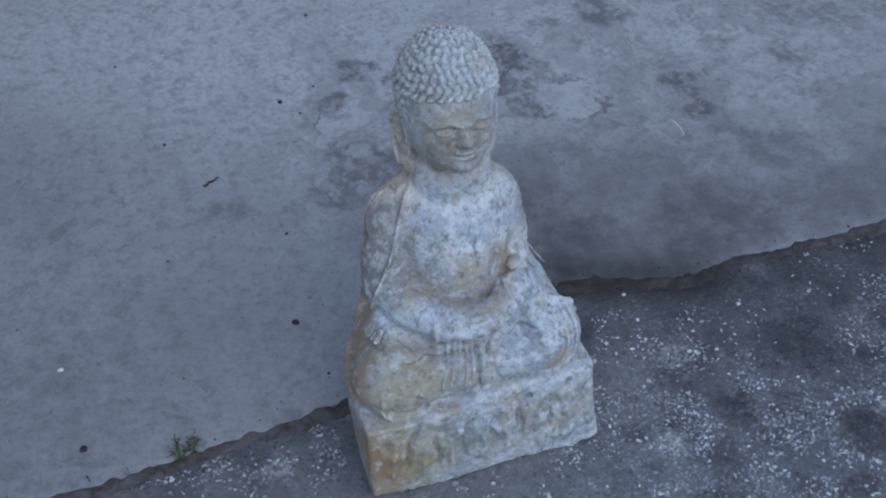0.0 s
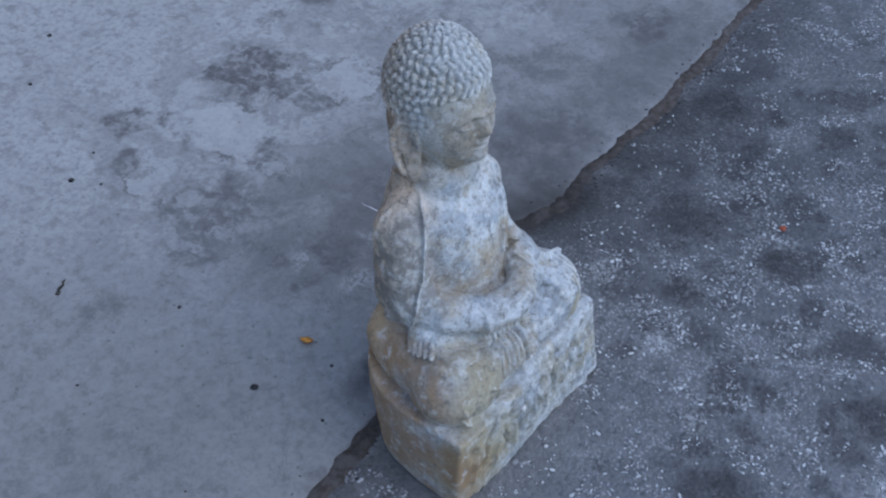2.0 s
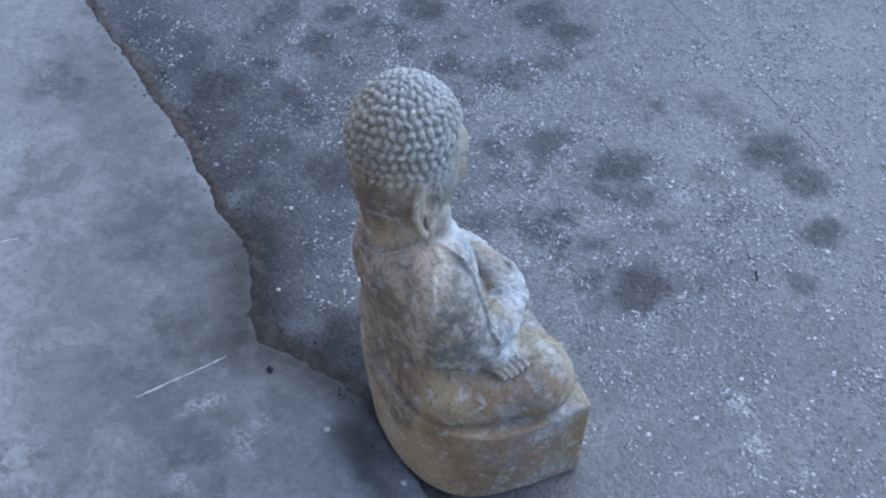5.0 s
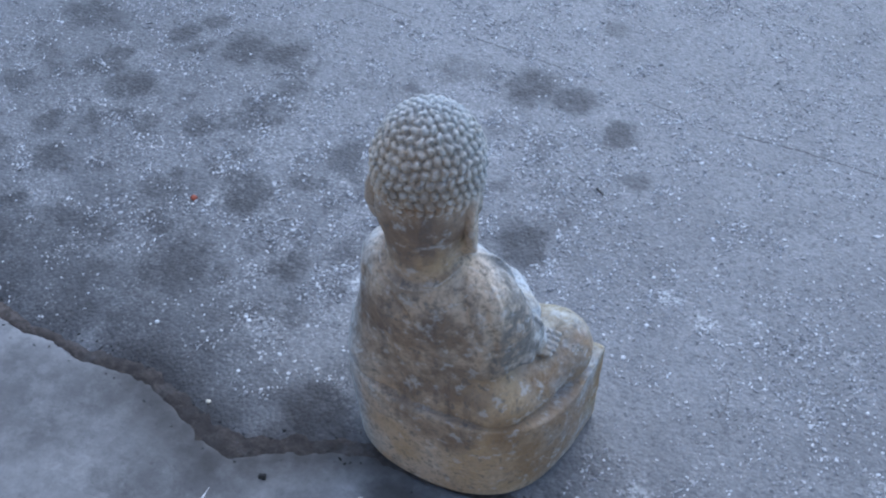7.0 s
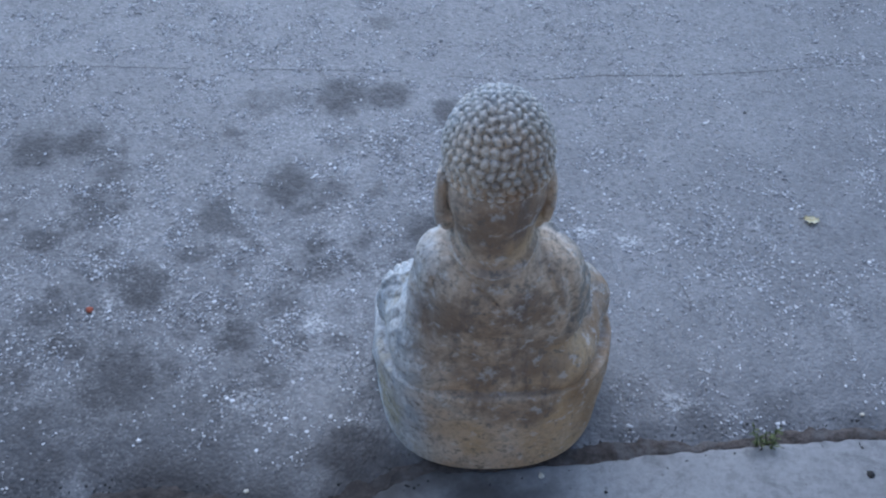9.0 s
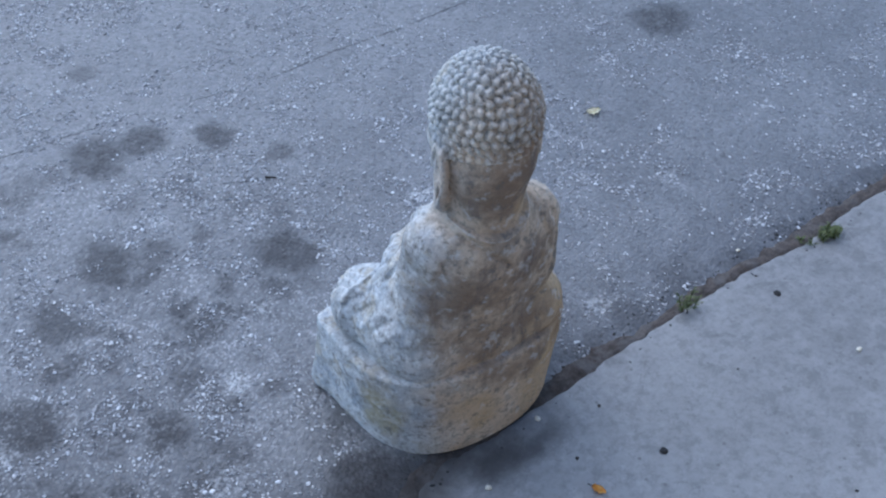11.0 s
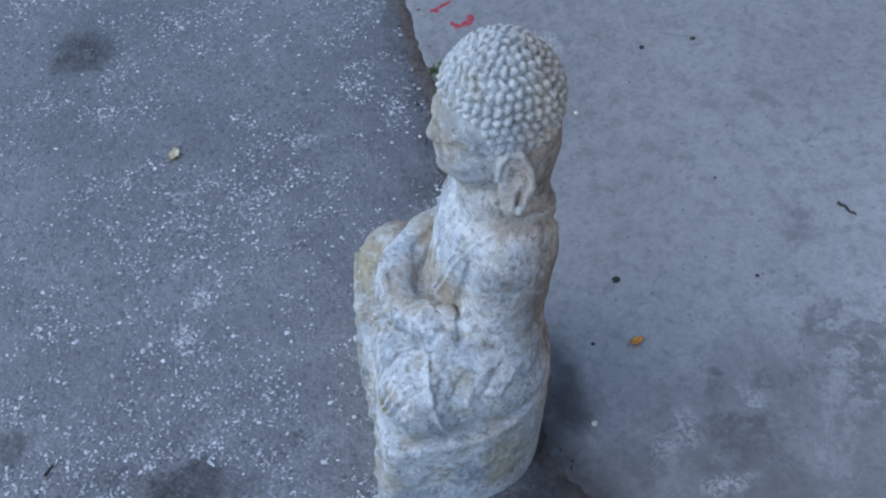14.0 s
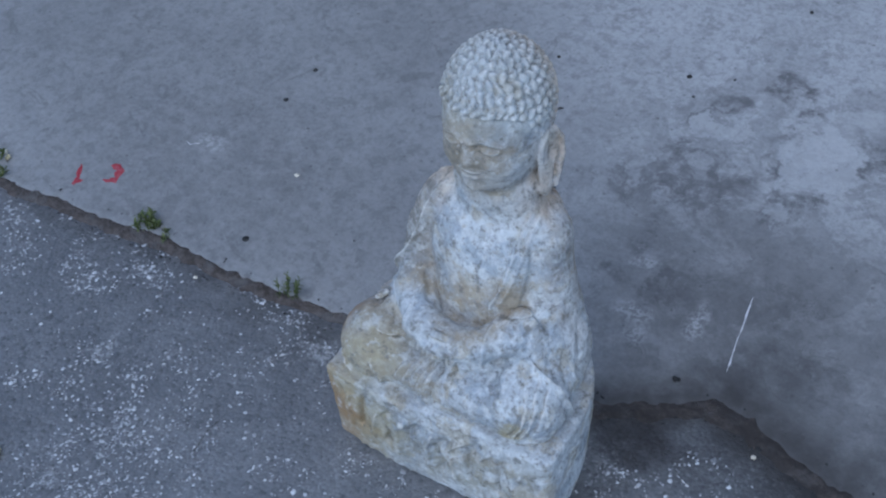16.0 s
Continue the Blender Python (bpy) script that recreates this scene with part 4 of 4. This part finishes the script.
    nrm /= np.linalg.norm(nrm, axis=1)[:, None] + 1e-12
    amp = np.array([.0015 * noise.noise((p * 34).tolist()) + .0009 * noise.noise((p * 95).tolist()) + .0005 * noise.noise((p * 170).tolist()) for p in verts])
    face = (verts[:, 1] < -.115) & (verts[:, 2] < .17)
    amp += np.where(face, [.0030 * noise.noise(Vector(p * 27)) + .0036 * noise.noise(Vector((p[0] * 75, p[1] * 60, p[2] * 36))) if p[1] < -.115 else 0.0 for p in verts], 0)
    amp *= np.where(face, np.clip((.182 - np.abs(verts[:, 0] - .004)) / .03, .25, 1), 1)
    amp *= np.where(verts[:, 2] < .004, 0, 1) * np.where(verts[:, 2] > .5, .45, 1)
    verts = verts + nrm * amp[:, None]
    # the figure leans back a little, and to its right
    h = verts[:, 2].copy()
    verts[:, 0] += np.interp(h, (0, .18, .30, .45, .60), (-.001, -.005, -.008, -.009, -.0145))
    verts[:, 1] += np.interp(h, (0, .18, .28, .43, .55), (.005, .011, .014, .020, .030))
    verts[:, 2] = np.interp(h, (-.05, 0, .178, .27, .44, .52, .72), (-.05, 0, .164, .255, .415, .495, .695))
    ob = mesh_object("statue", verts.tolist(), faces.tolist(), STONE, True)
    return tagged(ob, "weathered grey stone seated statue with ochre stains, on a plinth", "statue")


statue()


# ---- small things on the ground ----
def part(name, bm, material, parent=None, label=""):
    me = bpy.data.meshes.new(name)
    bm.to_mesh(me)
    bm.free()
    me.materials.append(material)
    ob = new(name, me)
    ob.parent = parent
    if label:
        ob["label"] = label
    return ob


def lump(seed, r, flat=.6, subdiv=2, jag=.25):
    """An uneven little stone, standing on z = 0."""
    bm = bmesh.new()
    bmesh.ops.create_icosphere(bm, subdivisions=subdiv, radius=r)
    for v in bm.verts:
        n = noise.noise(v.co / r * 1.1 + Vector((seed * 3.7, 0, 0)))
        v.co *= 1 + jag * n * 1.6
        v.co.z = v.co.z * flat + r * flat * .55
    return bm


def stone(name, x, y, r, material, label, category, group, seed, flat=.6, jag=.25):
    ob = part(name, lump(seed, r, flat, 2, jag), material)
    ob.data.shade_smooth()
    ob.matrix_world = pose(x, y, ground_at(x, y), 0, 0, seed * 47 % 360)
    return tagged(ob, label, category, group)


for i, (x, y, r) in enumerate(((.09, 1.18, .0045), (-.02, .84, .0032), (.032, .92, .003), (-.36, 1.12, .003), (-.37, .50, .0028), (-.143, .50, .0034), (-.31, .828, .004),
                               (-.05, .889, .0062), (-.188, .279, .0064), (-.58, .130, .0066), (-.07, .213, .0032), (.228, 1.285, .0045), (.55, 1.225, .004),
                               (-.74, .467, .005), (-.74, .568, .005), (-.165, .15, .003), (-.40, .22, .002), (-.65, .42, .002), (.39, .16, .006))):
    stone("pebble", x, y, r, DARK_PEBBLE, "small dark pebble lying on the concrete" if r < .006 else "dark round pebble lying on the concrete", "pebble", "dark pebbles on the concrete", i + 1, .45)
stone("nut", .229, .217, .0056, DARK_PEBBLE, "dark knobbly lump lying on the concrete", "lump", "", 31, .75, .7)
for i, (x, y, r) in enumerate(((-.622, .048, .005), (-.60, .012, .004), (-.71, .066, .005), (-1.16, .085, .007), (-.068, .115, .005), (.39, .138, .004),
                               (-.635, .052, .003), (.075, .182, .005), (-.592, .305, .005), (-1.13, .025, .005), (-1.19, .01, .004))):
    stone("husk", x, y, r, PALE_BIT, "small pale husk lying by the joint", "husk", "pale husks", i + 51, .5)
stone("brick_chip", .70, -.243, .0065, RED_CHIP, "small red brick chip on the asphalt", "chip", "", 77)


def dry_leaf(x, y, size, turn, material, label, curl, wide=.30):
    """A curled fallen leaf: pointed blade with a fold along the rib, and its stalk."""
    bm = bmesh.new()
    n, m = 10, 7
    rows_ = []
    for i in range(n):
        f = i / (n - 1)
        w = size * wide * math.sin(math.pi * min(.98, f * .93 + .05)) ** .7 * (1 + .15 * math.sin(i * 2.4))
        rows_.append([bm.verts.new(((f - .5) * size, w * (j / (m - 1) - .5) * 2, .0015 + size * curl * (abs(j / (m - 1) - .5) * 1.1 + .8 * (f - .5) ** 2)
                                    + size * .05 * math.sin(i * 1.7 + j))) for j in range(m)])
    for p, q in zip(rows_, rows_[1:]):
        for j in range(m - 1):
            bm.faces.new((p[j], q[j], q[j + 1], p[j + 1]))
    bmesh.ops.solidify(bm, geom=bm.faces[:], thickness=.0006)
    top = new("dry_leaf")
    top.matrix_world = pose(x, y, ground_at(x, y) + .0012, 0, 0, turn)
    blade = part("blade", bm, material, top)
    blade.data.shade_smooth()
    bm = bmesh.new()
    bmesh.ops.create_cone(bm, segments=6, radius1=.0009, radius2=.0006, depth=size * .4, cap_ends=True, matrix=pose(-size * .62, 0, .0022 + size * curl * .2, 0, 86, 6))
    part("stalk", bm, TWIG, top)
    return tagged(top, label, "leaf")


dry_leaf(-.058, .280, .023, 112, ORANGE_LEAF, "curled orange dry leaf on the concrete", .22)
dry_leaf(-.625, -.440, .029, 165, YELLOW_LEAF, "small pale yellow leaf on the asphalt", .2, .36)
dry_leaf(-1.14, .075, .018, 130, YELLOW_LEAF, "small pale yellow leaf beside a weed", .2)


def twig(x0, y0, x1, y1, r, label):
    line = bpy.data.curves.new("twig", "CURVE")
    line.dimensions, line.bevel_depth, line.bevel_resolution = "3D", r, 2
    sp = line.splines.new("POLY")
    sp.points.add(6)
    for i, p in enumerate(sp.points):
        f = i / 6
        x, y = x0 + (x1 - x0) * f, y0 + (y1 - y0) * f
        w = .0016 * math.sin(i * 2.1)
        p.co = (x + w, y - w, ground_at(x, y) + r * (.8 + .3 * math.sin(i)), 1)
        p.radius = 1.1 - .6 * f + .25 * math.sin(i * 3)
    me = bpy.data.meshes.new_from_object(bpy.data.objects.new("twig", line))
    me.materials.append(TWIG)
    return tagged(new("twig", me), label, "twig")


twig(-.262, .678, -.228, .696, .0028, "short dark twig lying on the concrete")
twig(.03, -.628, .012, -.618, .0022, "tiny dark twig lying in an asphalt crack")

# worn red paint and scrapes on the slab
for seed, line in enumerate(([(-.926, .120), (-.913, .125), (-.905, .138), (-.911, .153), (-.924, .163), (-.938, .158)], [(-.970, .085), (-.978, .106), (-.995, .132)], [(-.970, .082), (-.975, .096), (-.960, .100)])):
    tagged(ribbon("paint_mark", line, (.025, .012, .016)[seed], RED_PAINT, .0016, seed + 9, .4), "worn red paint mark on the concrete", "paint mark", kind="structure")
for seed, line in enumerate(([(.270, .432), (.277, .38), (.283, .33), (.292, .272)], [(.725, .575), (.729, .54), (.725, .515)], [(-.82, .288), (-.835, .275), (-.85, .28)])):
    tagged(ribbon("scrape", line, .0045, SCRATCH, .0012, seed + 20, .5), "pale scrape on the concrete", "scrape", kind="structure")


# weeds in the joint
def blade_mesh(name, length, width, bend, lobes):
    """A leaf that grows out from the root and arches over; lobes makes its rim toothed."""
    bm = bmesh.new()
    n = 9
    rows_ = []
    for i in range(n):
        f = i / (n - 1)
        w = width * math.sin(math.pi * min(.97, .12 + f * .86)) ** .8 * (1 + (lobes * (1 if i % 2 else -1)))
        x = length * math.sin(bend * f) / bend
        z = length * (1 - math.cos(bend * f)) / bend * -1 + length * f * .75
        rows_.append([bm.verts.new((x, w * s, z + abs(s) * w * .35)) for s in (-1, 0, 1)])
    for p, q in zip(rows_, rows_[1:]):
        for j in (0, 1):
            bm.faces.new((p[j], q[j], q[j + 1], p[j + 1]))
    me = bpy.data.meshes.new(name)
    bm.to_mesh(me)
    bm.free()
    me.shade_smooth()
    return me


LEAVES = [blade_mesh("leaf", .022, .0030, 1.15, .28), blade_mesh("leaf", .017, .0030, .9, .0), blade_mesh("leaf", .030, .0013, 1.0, .0), blade_mesh("leaf", .012, .0028, .7, .15)]
for me in LEAVES:
    me.materials.append(WEED_GREEN)
DRY = blade_mesh("dry_blade", .045, .0016, 1.3, 0)
DRY.materials.append(WEED_DRY)


def weed(x, y, reach, count, dry, seed, label, tall):
    """A tuft: leaves round the root, the rest up along a few leaning stems."""
    rnd = random.Random(seed)
    top = new("weed")
    top.matrix_world = pose(x, y, ground_at(x, y))
    stems = []
    for i in range(max(3, count // 16)):
        a = rnd.uniform(0, 2 * math.pi)
        d = reach * .7 * math.sqrt(rnd.random())
        foot = Vector((d * math.cos(a) * 1.3, d * math.sin(a) * .6, 0))
        tip = foot * 1.5 + Vector((rnd.uniform(-.3, .3), rnd.uniform(-.3, .3), 1)) * tall * rnd.uniform(.45, 1)
        stems.append((foot, tip))
        bm = bmesh.new()
        along = tip - foot
        bmesh.ops.create_cone(bm, segments=5, radius1=.0011, radius2=.0006, depth=along.length, matrix=Matrix.Translation(foot + along / 2) @ along.to_track_quat("Z", "Y").to_matrix().to_4x4())
        me = bpy.data.meshes.new("stem")
        bm.to_mesh(me)
        bm.free()
        me.materials.append(WEED_GREEN)
        new("stem", me).parent = top
    for i in range(count + dry):
        is_dry = i >= count
        ob = new("dry_blade" if is_dry else "leaf", DRY if is_dry else LEAVES[rnd.choice((0, 0, 1, 1, 2, 3))])
        ob.parent = top
        foot, tip = rnd.choice(stems)
        at = foot.lerp(tip, 0 if is_dry else rnd.random() ** .8)
        size = rnd.uniform(.38, .75) * (reach / .035) ** .5
        lean = rnd.uniform(-50, 30) if not is_dry else rnd.uniform(20, 50)
        ob.matrix_basis = pose(at.x, at.y, at.z + .002, 0, lean, rnd.uniform(0, 360)) @ Matrix.Scale(size, 4)
    return tagged(top, label, "weed", "weeds in the joint")


weed(-.438, .064, .024, 120, 4, 3, "slender upright green weed in the joint", .056)
weed(-.755, .064, .040, 240, 26, 4, "low green weed with dry blades in the joint", .030)
weed(-1.175, .034, .062, 290, 14, 5, "dense leafy green weed in the joint", .040)


# loose pale aggregate standing out of the asphalt, and dark grit by the joint
def scatter(name, count, box, size, material, seed, keep, label, category):
    rnd = random.Random(seed)
    shapes = []
    for k in range(6):
        bm = bmesh.new()
        bmesh.ops.create_icosphere(bm, subdivisions=1, radius=1)
        bm.verts.ensure_lookup_table()
        co = np.array([v.co for v in bm.verts])
        co *= 1 + .9 * (np.random.RandomState(seed + k).rand(len(co), 1) - .5)
        shapes.append((co, [[v.index for v in f.verts] for f in bm.faces]))
        bm.free()
    verts, faces = [], []
    made = 0
    while made < count:
        x, y = rnd.uniform(box[0], box[2]), rnd.uniform(box[1], box[3])
        if not keep(x, y, rnd):
            continue
        made += 1
        co, fs = rnd.choice(shapes)
        r = size * rnd.uniform(.4, 1.1) * (1 + .7 * rnd.random() ** 7)
        a = rnd.uniform(0, 6.28)
        rot = np.array(((math.cos(a), -math.sin(a), 0), (math.sin(a), math.cos(a), 0), (0, 0, 1)))
        p = (co * (r, r * rnd.uniform(.25, .9), r * .5)) @ rot.T + (x, y, ground_at(x, y) + r * .08)
        k = len(verts)
        verts += p.tolist()
        faces += [[k + i for i in f] for f in fs]
    return tagged(mesh_object(name, verts, faces, material), label, category, kind="stuff")


STAINS = OIL_EAST + OIL_NEAR + OIL_SOUTH + [(x, y, rx, ry, s * .8) for x, y, rx, ry, s in DAMP_JOINT]


def on_asphalt(x, y, rnd):
    if y > float(edge_y(x)) - (.07 if .12 < x < .7 else .02) or (abs(x) < .19 and -.15 < y):
        return False
    thick = (.24 if x > .05 else .36) + .9 * fbm(x * 3.2, y * 3.2, 7, 3) + (1.9 if x > .05 else .8) * fbm(x * 15, y * 15, 3, 4)
    if x < -.1 or y < -.65:
        thick -= .12
    if x < -.55:
        thick -= .2
    if rnd.random() >= max(.03, thick):
        return False
    return not any(((x - a) / rx) ** 2 + ((y - b) / ry) ** 2 < 1.15 and rnd.random() < s for a, b, rx, ry, s in STAINS)


scatter("aggregate", 48000, (-1.6, -1.5, 1.6, .2), .0032, CHIPS, 11, on_asphalt, "pale stone chips standing out of the asphalt", "aggregate")
scatter("grit", 900, (-1.7, .0, 1.8, .24), .0032, GRIT, 12, lambda x, y, rnd: -.045 < y - float(edge_y(x)) < .004 + .03 * rnd.random() ** 4, "dark grit along the joint", "grit")
